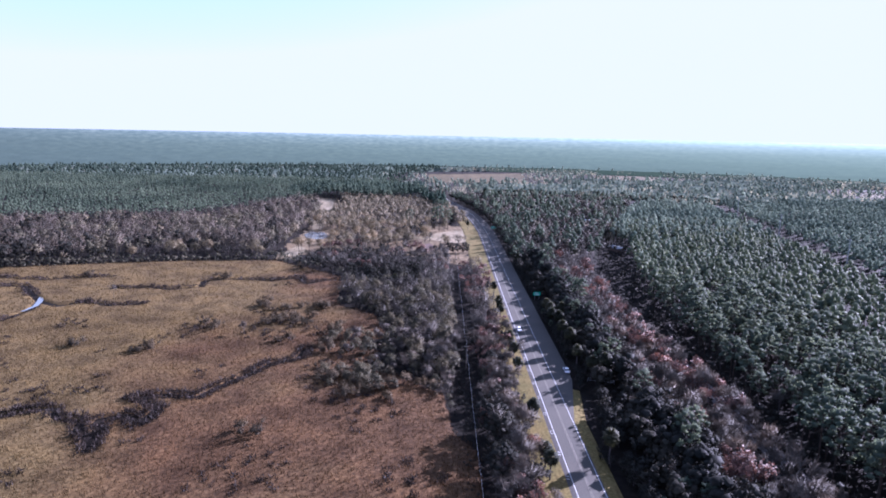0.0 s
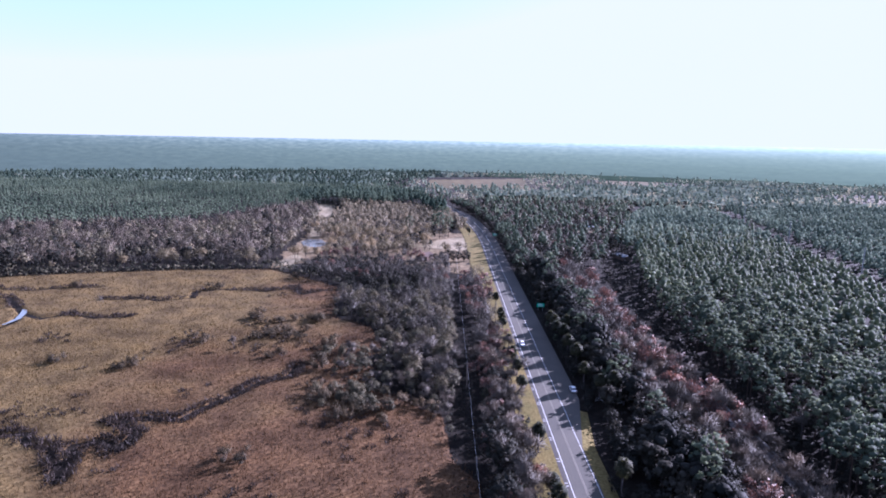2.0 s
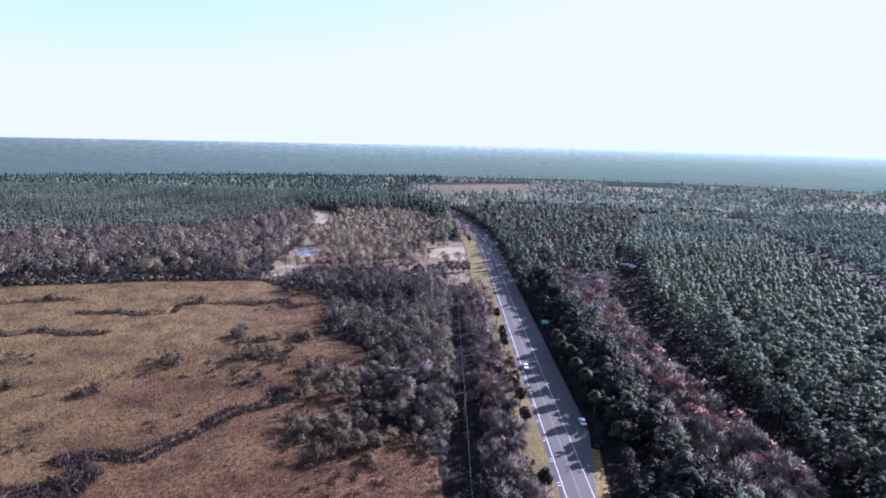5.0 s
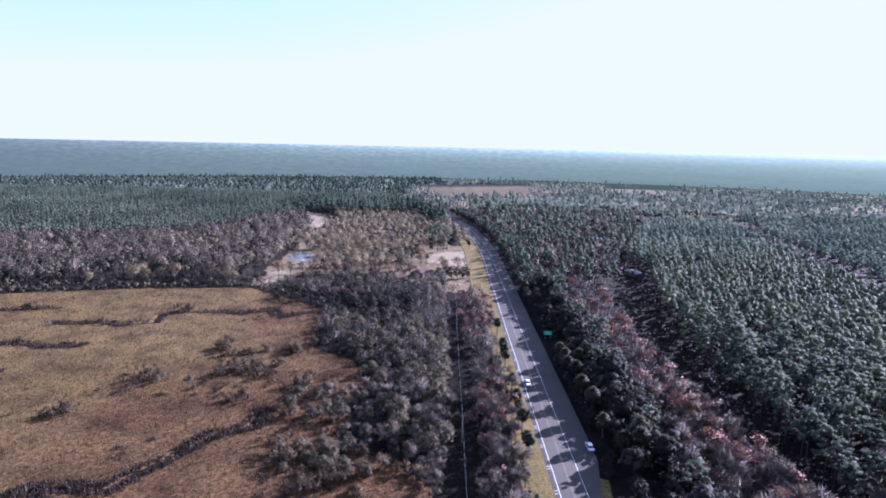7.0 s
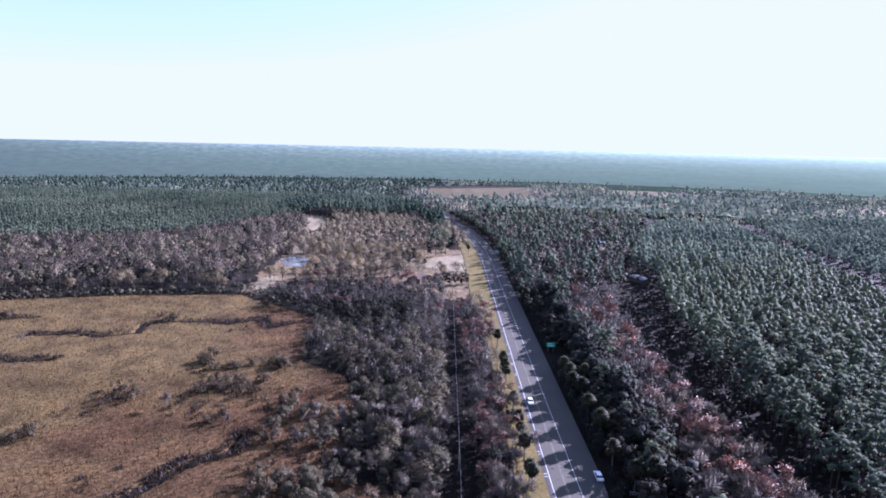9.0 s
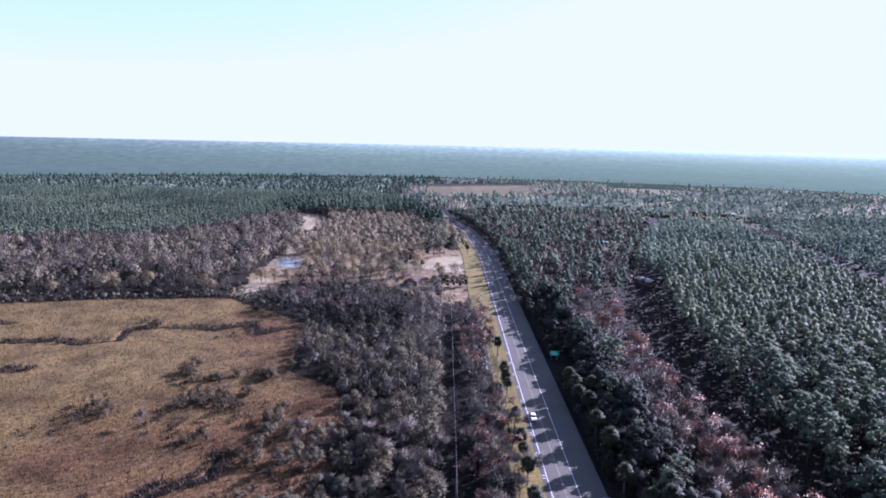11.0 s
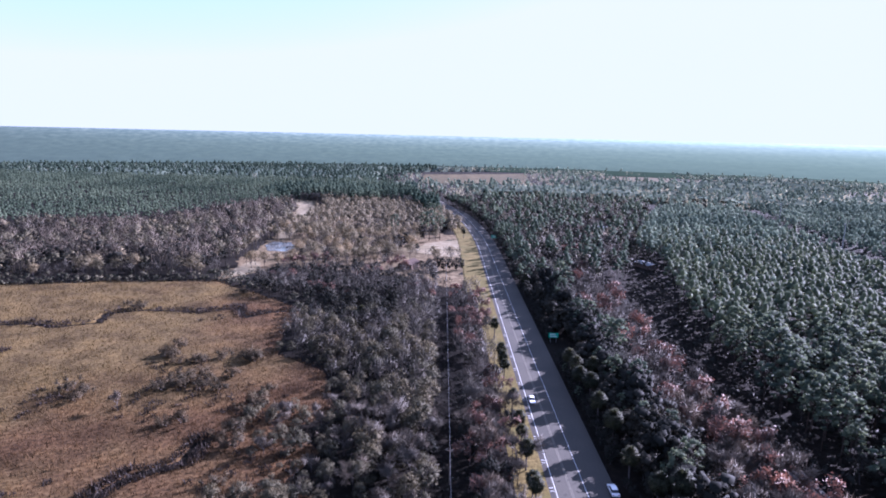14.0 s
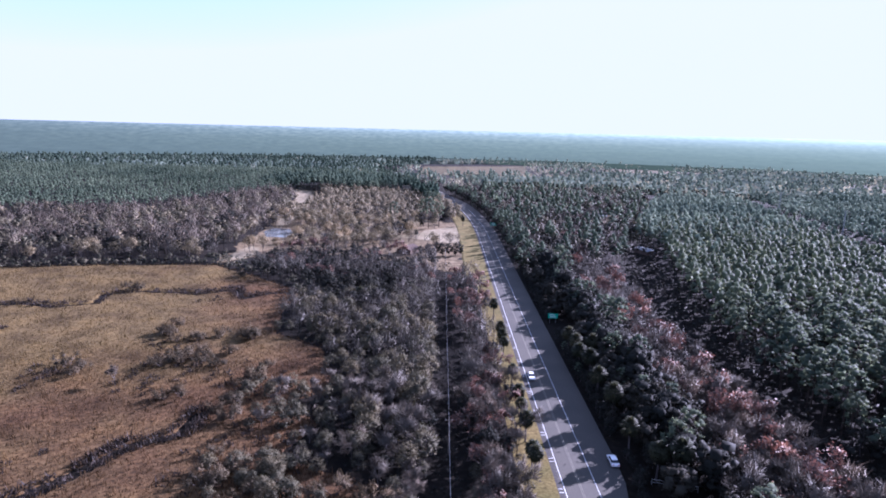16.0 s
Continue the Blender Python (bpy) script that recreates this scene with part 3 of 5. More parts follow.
def lod_round(seed, height, rad, puffs, per, leaf, low=0.35, steps=0, trunk=True, core=0.75):
    r = np.random.default_rng(seed)
    out = [stem(height * 0.6)] if trunk else []
    heart = np.array([0, 0, height * (0.3 + 0.7 * low)])
    for i in range(puffs):
        d = r.normal(0, 1, 3)
        d /= np.linalg.norm(d)
        c = np.array([d[0] * rad * 0.6, d[1] * rad * 0.6, height * (1 + low) / 2 + d[2] * height * (1 - low) * 0.3])
        size = np.array([0.46, 0.46, 0.36]) * rad * r.uniform(0.75, 1.15)
        out.append(clump(c, size * core, r, steps, 0.28, heart))
        out.append(rounded(leaves(c, size * 1.35, per, leaf, r), c))
    return np.concatenate(out)


def lod_bare(seed, height, rad, count, width, length):
    r = np.random.default_rng(seed)
    c = leaves((0, 0, height * 0.66), (rad, rad, height * 0.32), count, 0.1, r).mean(axis=1)
    d = c - np.array([0, 0, height * 0.35])
    d /= np.linalg.norm(d, axis=1, keepdims=True)
    return np.concatenate([face_out(twigs(c, d, length, width, r, 0.5), c - np.array([0, 0, height * 0.5])), stem(height * 0.7, 0.1)])


# ---- ground, marsh, road ----
def ground_height(r):
    return GROUND_Z + 60.0 * np.clip((r - 2300.0) / 2700.0, 0, 1) ** 1.3


radii = [0, 40, 90, 150, 220, 300, 400, 520, 660, 820, 1000, 1250, 1500, 1800, 2100, 2300, 2500, 2800, 3100, 3500, 3900, 4300, 4700, 5100, 6000]
spokes = 72
gv, gf = [(0, 0, GROUND_Z)], []
for r_ in radii[1:]:
    for i in range(spokes):
        a = 2 * math.pi * i / spokes
        gv.append((r_ * math.sin(a), r_ * math.cos(a), float(ground_height(r_))))
for i in range(spokes):
    gf.append((0, 1 + (i + 1) % spokes, 1 + i))
for j in range(len(radii) - 2):
    for i in range(spokes):
        a, b = 1 + j * spokes + i, 1 + j * spokes + (i + 1) % spokes
        gf.append((a, b, b + spokes, a + spokes))
tagged(new("ground", sheet("ground", gv, gf, M_GROUND)), "leaf-littered ground toned dark for woodland shade, reaching to the horizon", "ground", "", "structure")

MARSH = [(14, -60), (13, 100), (12, 131), (12, 153), (5, 164), (2, 190), (-10, 203), (-28, 214), (-22, 228), (-33, 240), (-22, 250), (-32, 281), (-52, 296), (-56, 320), (-56, 352), (-80, 374), (-113, 401), (-170, 394), (-214, 384), (-274, 364), (-360, 350), (-360, -60)]
CREEKS = [
    [(-170, 160), (-134, 169), (-128, 173), (-121, 175), (-117, 169), (-109, 167), (-103, 160), (-96, 151), (-99, 160), (-103, 168), (-97, 171), (-89, 167), (-89, 176), (-99, 184), (-91, 186), (-80, 185), (-76, 193), (-70, 203), (-64, 215), (-55, 221), (-54, 232)],
    [(-300, 330), (-245, 321), (-231, 321), (-217, 306), (-203, 292), (-198, 276), (-200, 262)],
    [(-203, 292), (-190, 285), (-182, 293), (-165, 288), (-152, 291)],
    [(-300, 345), (-258, 340), (-231, 336), (-211, 345), (-196, 346)],
    [(-178, 320), (-160, 324), (-150, 320), (-136, 326), (-138, 340), (-125, 346), (-112, 346), (-100, 344), (-86, 353), (-78, 338), (-70, 347), (-58, 350)],
]


def line_distance(pts, line):
    best = np.full(len(pts), 1e9)
    for (x0, y0), (x1, y1) in zip(line[:-1], line[1:]):
        d = np.array([x1 - x0, y1 - y0], float)
        t = np.clip(((pts - (x0, y0)) @ d) / (d @ d), 0, 1)
        best = np.minimum(best, np.hypot(*(pts - ((x0, y0) + t[:, None] * d)).T))
    return best


def wobble(pts, scale, seed):
    return np.array([noise.noise((p[0] * scale + seed, p[1] * scale, seed * 3.1)) for p in pts])


step = 1.5
mx_, my_ = np.arange(-345, 16, step), np.arange(-60, 406, step)
gx, gy = np.meshgrid(mx_, my_)
mp = np.stack([gx.ravel(), gy.ravel()], axis=1)
creek_d = np.min([line_distance(mp, c) for c in CREEKS], axis=0)
shift = wobble(mp, 0.12, 5.0)
edge_d = line_distance(mp, MARSH + MARSH[:1])
in_marsh = inside(mp, MARSH)
width_ = 1.3 + 0.7 * shift
hz = 0.02 + 0.14 * wobble(mp, 0.4, 1.0) + 0.16 * wobble(mp, 0.05, 2.0)
hz -= 1.2 * np.clip(1.0 - (creek_d - width_) / 0.7, 0, 1)
hz = np.where(in_marsh, np.minimum(hz, -0.62 + 0.35 * edge_d), -0.9)
keep = in_marsh | (edge_d < 3)
nx = len(mx_)
mf = []
for j in range(len(my_) - 1):
    for i in range(nx - 1):
        a = j * nx + i
        if keep[a] and keep[a + 1] and keep[a + nx] and keep[a + nx + 1]:
            mf.append((a, a + 1, a + nx + 1, a + nx))
marsh_me = sheet("marsh", np.column_stack([mp, hz]), mf, M_MARSH)
marsh_me.materials.append(M_MUD)
low_cell = np.array([max(hz[f[0]], hz[f[1]], hz[f[2]], hz[f[3]]) < -0.35 and creek_d[f[0]] < 4 for f in mf])
marsh_me.polygons.foreach_set("material_index", low_cell.astype(np.int32))
marsh_me.polygons.foreach_set("use_smooth", np.ones(len(mf), bool))
tagged(new("marsh_ground", marsh_me), "orange-brown winter marsh flat cut by creeks", "marsh", "", "structure")


def ribbon(name, rows, material, parent=None):
    """A strip from rows of points across it."""
    w = len(rows[0])
    v = [p for row in rows for p in row]
    f = [(j * w + i, j * w + i + 1, (j + 1) * w + i + 1, (j + 1) * w + i) for j in range(len(rows) - 1) for i in range(w - 1)]
    ob = new(name, sheet(name, v, f, material))
    ob.parent = parent
    return ob


def bend(y):
    """How far the road has swung to the west at y along its straight."""
    d = max(0.0, y - 500.0)
    return -0.00036 * d ** 2


def road_pt(y, off, z=0.0):
    """A point off metres east of the west edge line."""
    s = -0.00072 * max(0.0, y - 500.0)
    n = math.hypot(1, s)
    return (35.0 + bend(y) + off / n, y - off * s / n, z)


def extra(y):
    """Width of the side lane."""
    up, down = min(1, max(0, (y - 172) / 34)), min(1, max(0, (790 - y) / 90))
    return 6.5 * min(up, down)


ys = [-400, -200, 0, 60] + list(range(100, 920, 8))
road = ribbon("road", [[road_pt(y, -0.5, -0.5), road_pt(y, -0.5), road_pt(y, 3.5, 0.06), road_pt(y, 7.55), road_pt(y, 7.6 + extra(y)), road_pt(y, 7.6 + extra(y), -0.5)] for y in ys], M_ROAD)
tagged(road, "straight two-lane asphalt road widening into a side lane", "road", "", "structure")


def crown_z(off):
    return 0.06 * (1 - abs(off - 3.5) / 4.1) + 0.006


def painted(name, off, width, material, y0=100, y1=916, label=""):
    rows = [[road_pt(y, off - width / 2, crown_z(off)), road_pt(y, off + width / 2, crown_z(off))] for y in np.arange(y0, y1, 4.0)]
    return tagged(ribbon(name, rows, material, road), label)


painted("edge_line", 0.0, 0.15, M_WHITE, label="solid white edge line")
painted("edge_line", 7.1, 0.13, M_WHITE, label="solid white edge line")
painted("centre_line", 3.4, 0.14, M_YELLOW, label="faded yellow centre line")
painted("centre_line", 3.75, 0.14, M_YELLOW, label="faded yellow centre line")
shoulder = ribbon("paved_shoulder", [[road_pt(y, -1.5, -0.012), road_pt(y, -0.5, -0.004)] for y in ys], M_SHOULDER)
tagged(shoulder, "narrow dark paved shoulder along the road", "shoulder", "", "structure")
verge_w = ribbon("verge", [[road_pt(y, -14.5 if y > 385 else -9.5, -0.64), road_pt(y, -13.5 if y > 385 else -7.0, -0.28), road_pt(y, -1.5, -0.014)] for y in ys[:-30]], M_VERGE)
tagged(verge_w, "dry golden grass verge beside the road", "grass verge", "", "structure")
verge_e = ribbon("verge", [[road_pt(y, 7.6 + extra(y), -0.012), road_pt(y, 10.2 + 0.6 * extra(y), -0.25), road_pt(y, 11.6 + 0.7 * extra(y), -0.64)] for y in ys if y < 198], M_VERGE)
tagged(verge_e, "dry golden grass verge beside the road", "grass verge", "", "structure")


def ragged(poly, step=3.0, reach=1.6):
    """The outline with a natural, uneven edge."""
    out = []
    for (x0, y0), (x1, y1) in zip(poly, poly[1:] + poly[:1]):
        n = max(1, int(math.hypot(x1 - x0, y1 - y0) / step))
        for i in range(n):
            x, y = x0 + (x1 - x0) * i / n, y0 + (y1 - y0) * i / n
            out.append((x + reach * noise.noise((x * 0.13, y * 0.13, 1.0)) * 2, y + reach * noise.noise((x * 0.13, y * 0.13, 7.0)) * 2))
    return out


def flat_patch(name, poly, z, material, label, category):
    size = max(p[0] for p in poly) - min(p[0] for p in poly)
    if name != "creek_water":
        poly = ragged(poly, 3.0, 0.8 if size < 160 else 3.0)
    bm = bmesh.new()
    flat = bm.faces.new([bm.verts.new((x, y, z)) for x, y in poly])
    flat.normal_update()
    if flat.normal.z < 0:
        flat.normal_flip()
    bmesh.ops.triangulate(bm, faces=bm.faces[:], ngon_method="EAR_CLIP")
    me = bpy.data.meshes.new(name)
    bm.to_mesh(me)
    bm.free()
    me.materials.append(material)
    return tagged(new(name, me), label, category, "", "structure")


CLEARING = [(-116, 404), (-98, 424), (-90, 440), (-70, 440), (-12, 420), (8, 400), (20, 392), (21, 500), (21, 570), (-30, 600), (-70, 640), (-118, 700), (-144, 796), (-174, 814), (-152, 740), (-132, 640), (-122, 540), (-120, 460)]
flat_patch("oak_clearing", CLEARING, GROUND_Z + 0.06, M_LITTER, "sandy brown leaf litter under scattered oaks", "ground")
flat_patch("sand_clearing", [(-113, 412), (-104, 418), (-100, 434), (-104, 450), (-111, 454), (-115, 436)], GROUND_Z + 0.12, M_SAND, "bright bare sand beside the marsh", "sand")
flat_patch("sand_clearing", [(-96, 500), (-60, 495), (-30, 499), (-8, 494), (6, 484), (20, 480), (21, 500), (20, 546), (12, 546), (-5, 528), (-10, 508), (-40, 505), (-92, 511)], GROUND_Z + 0.12, M_SAND, "pinkish sand lot and track beside the road", "sand")
flat_patch("sand_clearing", [(-116, 530), (-110, 540), (-114, 600), (-122, 690), (-146, 790), (-172, 810), (-152, 740), (-130, 640), (-123, 560)], GROUND_Z + 0.12, M_SAND, "bare pale sand track through oaks", "sand")
flat_patch("field", [(-30, 1100), (160, 1120), (190, 1420), (-30, 1330)], GROUND_Z + 0.2, M_FIELD, "distant straw-coloured open field", "field")
flat_patch("field", [(310, 1230), (450, 1240), (500, 1390), (360, 1400)], GROUND_Z + 0.2, M_FIELD, "distant straw-coloured open field", "field")
flat_patch("yard", [(132, 594), (150, 590), (172, 612), (170, 642), (150, 634), (134, 616)], GROUND_Z + 0.12, M_LITTER, "sandy yard cleared in the pine woods", "yard")
flat_patch("field", [(680, 930), (900, 920), (980, 1030), (740, 1050)], GROUND_Z + 0.2, M_FIELD, "distant straw-coloured open field", "field")
flat_patch("pond", [(-111, 488), (-98, 487), (-96, 500), (-103, 522), (-116, 524), (-119, 508)], GROUND_Z + 0.18, M_WATER, "shallow pond reflecting the sky among sand", "water")
flat_patch("creek_water", [(-201.2, 274), (-199.2, 274), (-198.6, 284), (-202, 293), (-206.6, 299.6), (-208, 298.6), (-204, 290.6), (-200.8, 283)], -0.08, M_WATER, "open creek water reflecting pale blue sky", "water")

# ---- marsh grass ----
cells = scatter([(-330, 85), (13, 85), (13, 402), (-330, 402)], 1.1, 0.5)
cells = cells[inside(cells, MARSH) & ((cells[:, 1] < 280) | (rng.random(len(cells)) < 0.6))]
cd = np.min([line_distance(cells, c) for c in CREEKS], axis=0)
tuft = []
for seed in range(8):
    r_ = np.random.default_rng(seed)
    foot = np.column_stack([r_.uniform(-0.55, 0.55, (4, 2)), np.zeros(4)])
    tuft.append(twigs(foot, np.tile((0.0, 0.0, 1.2), (4, 1)), 0.55, 0.075, r_, 0.35))
grove("marsh_grass", cells[cd > 2.2], tuft, M_MARSHGRASS, "tufted orange-brown winter marsh grass", "grass", 0.7, 1.8, 0.0)
bank = cells[(cd > 1.2) & (cd < 2.8 + 2.0 * wobble(cells, 0.09, 9.0))]
rush = []
for seed in range(6):
    r_ = np.random.default_rng(40 + seed)
    foot = np.column_stack([r_.uniform(-0.75, 0.75, (15, 2)), r_.uniform(0, 0.5, 15)])
    rush.append(twigs(foot, np.tile((0.0, 0.0, 1.0), (15, 1)), 0.8, 0.11, r_, 0.75))
bank = bank[np.hypot(bank[:, 0] + 203, bank[:, 1] - 286) > 20]
grove("creek_rushes", bank, rush, M_RUSH, "dark rushes lining the marsh creeks", "rushes", 0.8, 1.8, -0.1)
spots = scatter([(-130, 130), (4, 130), (-8, 200), (-50, 300), (-60, 345), (-180, 345), (-190, 230)], 5.0, 0.5)
spots = spots[inside(spots, MARSH) & (wobble(spots, 0.035, 17.0) + 0.25 * wobble(spots, 0.2, 3.0) + 0.0022 * (spots[:, 0] + 60) > 0.17)]
spots = np.concatenate([spots + rng.normal(0, 0.8, spots.shape) for _ in range(3)])
grove("marsh_tussocks", spots, rush, M_RUSH, "scattered darker tussocks in the marsh grass", "tussocks", 0.6, 1.5, -0.1)

# ---- woods ----
def corridor(y):
    return 96.0 + 0.00055 * max(0.0, y - 200.0) ** 2


# roadside belt east of the road
def east_edge(y):
    return 44.0 + extra(y)


def capped(kind_name, x, y, scale):
    """Woods that rise step by step away from the road."""
    tall = {"pine_tree": 17.0, "evergreen_tree": 11.0}.get(kind_name, 12.5)
    along = y - 0.93 * x
    edge = 44.0 if 157 < along < 169 or 128 < along < 150 else 37.6
    front = 0.8 if x < east_edge(y) + 5 else 1.0
    plant(kind_name, x, y, min(scale, front * max(7.0, x - edge) / 1.9 / tall * rng.uniform(0.85, 1.03)))


for y in np.arange(60, 400, 2.6):
    x = east_edge(y) + rng.uniform(0.0, 3.0)
    if 122 < y < 146 or 156 < y < 194 or 214 < y < 222:
        x += 6
    if not 296 < y < 320:
        capped("evergreen_tree" if rng.random() < 0.92 else "pine_tree", x, y + rng.uniform(-1.5, 1.5), rng.uniform(0.75, 1.02))
for x, y in scatter([(56, 60), (92, 60), (92, 400), (62, 400)], 5.6):
    if x < east_edge(y) + 5 or (x < 60 and 290 < y < 320) or (x < 63 and (174 < y < 196 or 214 < y < 222)):
        continue
    u = rng.random()
    if x > 72 and u < 0.7:
        capped("red_maple" if rng.random() < 0.18 else "bare_tree", x, y, rng.uniform(0.8, 1.2))
    elif u < 0.25:
        capped("pine_tree", x, y, rng.uniform(0.85, 1.1))
    elif u < 0.62:
        capped("evergreen_tree", x, y, rng.uniform(1.15, 1.55))
    else:
        capped("bare_tree", x, y, rng.uniform(0.7, 1.0))
for x, y in [(90, 323), (85, 287), (86, 275), (85, 254), (83, 241), (80, 227), (86, 215), (82, 400), (74, 354), (82, 308), (80, 204), (84, 194), (90, 171)]:
    plant("red_maple", x, y, rng.uniform(1.05, 1.3))
# strip between the wire and the road
for x, y in scatter([(16, 60), (27.5, 60), (27.5, 388), (15, 388)], 4.1):
    u = rng.random()
    if u < 0.45:
        plant("bare_tree", x, y, rng.uniform(0.5, 1.1))
    elif u < 0.66:
        plant("red_maple", x, y, rng.uniform(0.6, 0.85))
    else:
        plant("evergreen_tree" if u < 0.85 else "scrub_tree", x, y, rng.uniform(0.5, 0.85))
# thicket between the marsh and the wire
THICKET = [(7, 168), (-8, 207), (-24, 206), (-40, 224), (-36, 246), (-24, 252), (-34, 284), (-54, 298), (-58, 354), (-84, 378), (-95, 402), (-70, 428), (-20, 432), (6.5, 428), (6.5, 168)]
for x, y in scatter(THICKET, 4.3):
    u = rng.random()
    low = min(1.0, 0.45 + float(line_distance(np.array([[x, y]]), MARSH[:16])[0]) / 26.0)
    if y > 416 and -26 < x < 0:
        continue
    if y > 392 and -26 < x < 4:
        low *= 0.45 if y > 412 else 0.7
    if y > 325 and x < -12 and u < 0.62:
        plant("evergreen_tree", x, y, rng.uniform(0.6, 1.05) * low)
    elif 300 < y < 395 and x > -30 and u < 0.5:
        plant("bare_tree", x, y, rng.uniform(0.5, 1.15) * low)
    elif y > 370:
        plant("evergreen_tree" if u < 0.5 else "red_maple" if u < 0.7 else "bare_tree", x, y, rng.uniform(0.45, 0.85) * low)
    elif u < 0.36:
        plant("bare_tree", x, y, rng.uniform(0.5, 1.15) * low)
    elif u < 0.46:
        plant("evergreen_tree", x, y, rng.uniform(0.5, 0.75) * low)
    else:
        plant("scrub_tree", x, y, rng.uniform(0.5, 1.6) * low)
for x, y in [(28, 232), (26, 221), (26, 210), (29, 282), (26, 288), (29, 317), (27, 277), (25, 554), (17, 591), (19, 371), (-55, 532), (-48, 545), (-24, 554), (-9, 488), (27, 171), (26, 169), (25, 146), (26, 140), (29, 238), (28, 253), (26, 206), (-26, 334)]:
    plant("palm_tree", 29.3 + 0.08 * (x - 26) if 20 < x < 30 and y < 400 else x, y, rng.uniform(0.95, 1.2))
for x, y in [(54, 258), (54, 233), (52, 391), (53, 245), (53, 216), (53, 273), (52, 281), (52, 265), (60, 204), (56, 206), (47, 149), (57, 270)]:
    plant("palm_tree", x, y, rng.uniform(1.25, 1.5))
for x, y in [(-127, 346), (-102, 259), (-77, 286), (-74, 266), (-59, 288), (-93, 375), (-89, 291), (-65, 264), (-66, 240), (-100, 255), (-75, 274), (-121, 226), (-208, 344), (-30, 188), (-18, 184), (-24, 192), (-55, 160), (-134, 350), (-59, 289), (-149, 231), (-117, 228), (-45, 262), (-50, 250), (-40, 200), (-34, 194), (-28, 196), (-36, 206), (-44, 212), (-88, 288), (-82, 284), (-70, 288), (-62, 292), (-78, 264), (-66, 270), (-60, 273), (-90, 300), (-48, 236), (-46, 228), (-14, 196), (-4, 196)]:
    for _ in range(2):
        plant("shrub", x + rng.normal(0, 1.6), y + rng.normal(0, 1.2), rng.uniform(0.8, 1.5), -0.3)
# oaks on the sand
for x, y in scatter([(-110, 430), (-75, 440), (-20, 455), (18, 448), (18, 570), (-40, 600), (-125, 620), (-125, 540)], 6.9):
    if not (-121 < x < -88 and 446 < y < 528) and not (x > -9 and 466 < y < 562) and not (-24 < x < 2 and y < 462):
        plant("oak_tree" if rng.random() < 0.65 else "bare_tree", x, y, rng.uniform(0.7, 1.1))
# front of the hardwoods behind the marsh
for x, y in scatter([(-215, 388), (-165, 402), (-112, 410), (-120, 424), (-215, 404)], 6.4):
    u = rng.random()
    plant("bare_tree" if u < 0.45 else "oak_tree" if u < 0.75 else "evergreen_tree", x, y, rng.uniform(0.8, 1.2))
# front of the plantation
near_pines = scatter([(104, 110), (150, 110), (168, 310), (110, 310)], 5.9)
for x, y in near_pines:
    u = rng.random()
    if u < 0.14:
        plant("evergreen_tree", x, y, rng.uniform(0.7, 1.1))
    elif u < 0.22:
        plant("bare_tree", x, y, rng.uniform(0.7, 1.05))
    else:
        plant("pine_tree", x, y, rng.uniform(0.68, 1.2))

P_MID = [lod_pine(s, 17.0, 5, 13, 0.52, 3.3, 1.5, 1) for s in range(8)]
P_FAR = [lod_pine(20 + s, 16.0, 3, 4, 0.9, 3.2, 1.9) for s in range(6)]
P_VFAR = [lod_pine(30 + s, 15.0, 1, 2, 1.8, 3.0, 2.5, 0, False) for s in range(5)]
B_MID = [lod_bare(s, 12.0, 3.2, 110, 0.1, 1.5) for s in range(6)]
B_FAR = [lod_bare(20 + s, 12.0, 3.4, 16, 0.4, 2.0) for s in range(6)]
P_FINE = [lod_pine(50 + s, 15.0, 1, 4, 0.8, 1.7, 1.35, 0, False) for s in range(8)]
O_NEAR = [lod_round(40 + s, 11.0, 3.6, 14, 16, 0.45, 0.2, 1, True, 0.6) for s in range(4)]
O_MID = [lod_round(s, 11.0, 3.5, 9, 8, 0.6, 0.35, 0, True, 0.65) for s in range(6)]
O_FAR = [lod_round(20 + s, 11.5, 4.0, 2, 2, 1.6, 0.3, 0, False) for s in range(6)]


def open_ground(pts):
    """Where no tree stands: the open strip of the railway, and the yards before the buildings."""
    strip_ = (pts[:, 1] > 310) & (pts[:, 1] < 480) & (np.abs(pts[:, 0] - np.array([corridor(y) for y in pts[:, 1]]) - 1.0) < 8.5)
    for hx, hy, length in ((139, 461, 34), (147, 612, 52)):
        dx, dy = hx - 10.0, hy - 60.0
        d = math.hypot(dx, dy)
        ahead = (hx - pts[:, 0]) * dx / d + (hy - pts[:, 1]) * dy / d
        aside = np.abs((hx - pts[:, 0]) * dy / d - (hy - pts[:, 1]) * dx / d)
        strip_ |= (ahead > -9) & (ahead < length) & (aside < 11)
    return strip_


def split(pts, *shares):
    u = rng.random(len(pts))
    out, lo = [], 0.0
    for s in shares:
        out.append(pts[(u >= lo) & (u < lo + s)])
        lo += s
    return out


# the same belts carried on to the south
pts = scatter([(54, -90), (92, -90), (92, 58), (54, 58)], 6.4)
a, b, c = split(pts, 0.3, 0.4, 0.3)
grove("roadside_woods", a, P_MID, M_PINE, "pines of the roadside woods", "woods", 0.6, 1.0)
grove("roadside_woods", b, O_MID, M_LEAF, "evergreens of the roadside woods", "woods", 0.7, 1.2)
grove("roadside_woods", c, B_MID, M_TWIG, "bare trees of the roadside woods", "woods", 0.7, 1.1)
grove("roadside_woods", scatter([(15, -90), (27, -90), (27, 58), (15, 58)], 5.0), B_MID, M_TWIG, "bare trees between marsh and road", "woods", 0.5, 0.9)
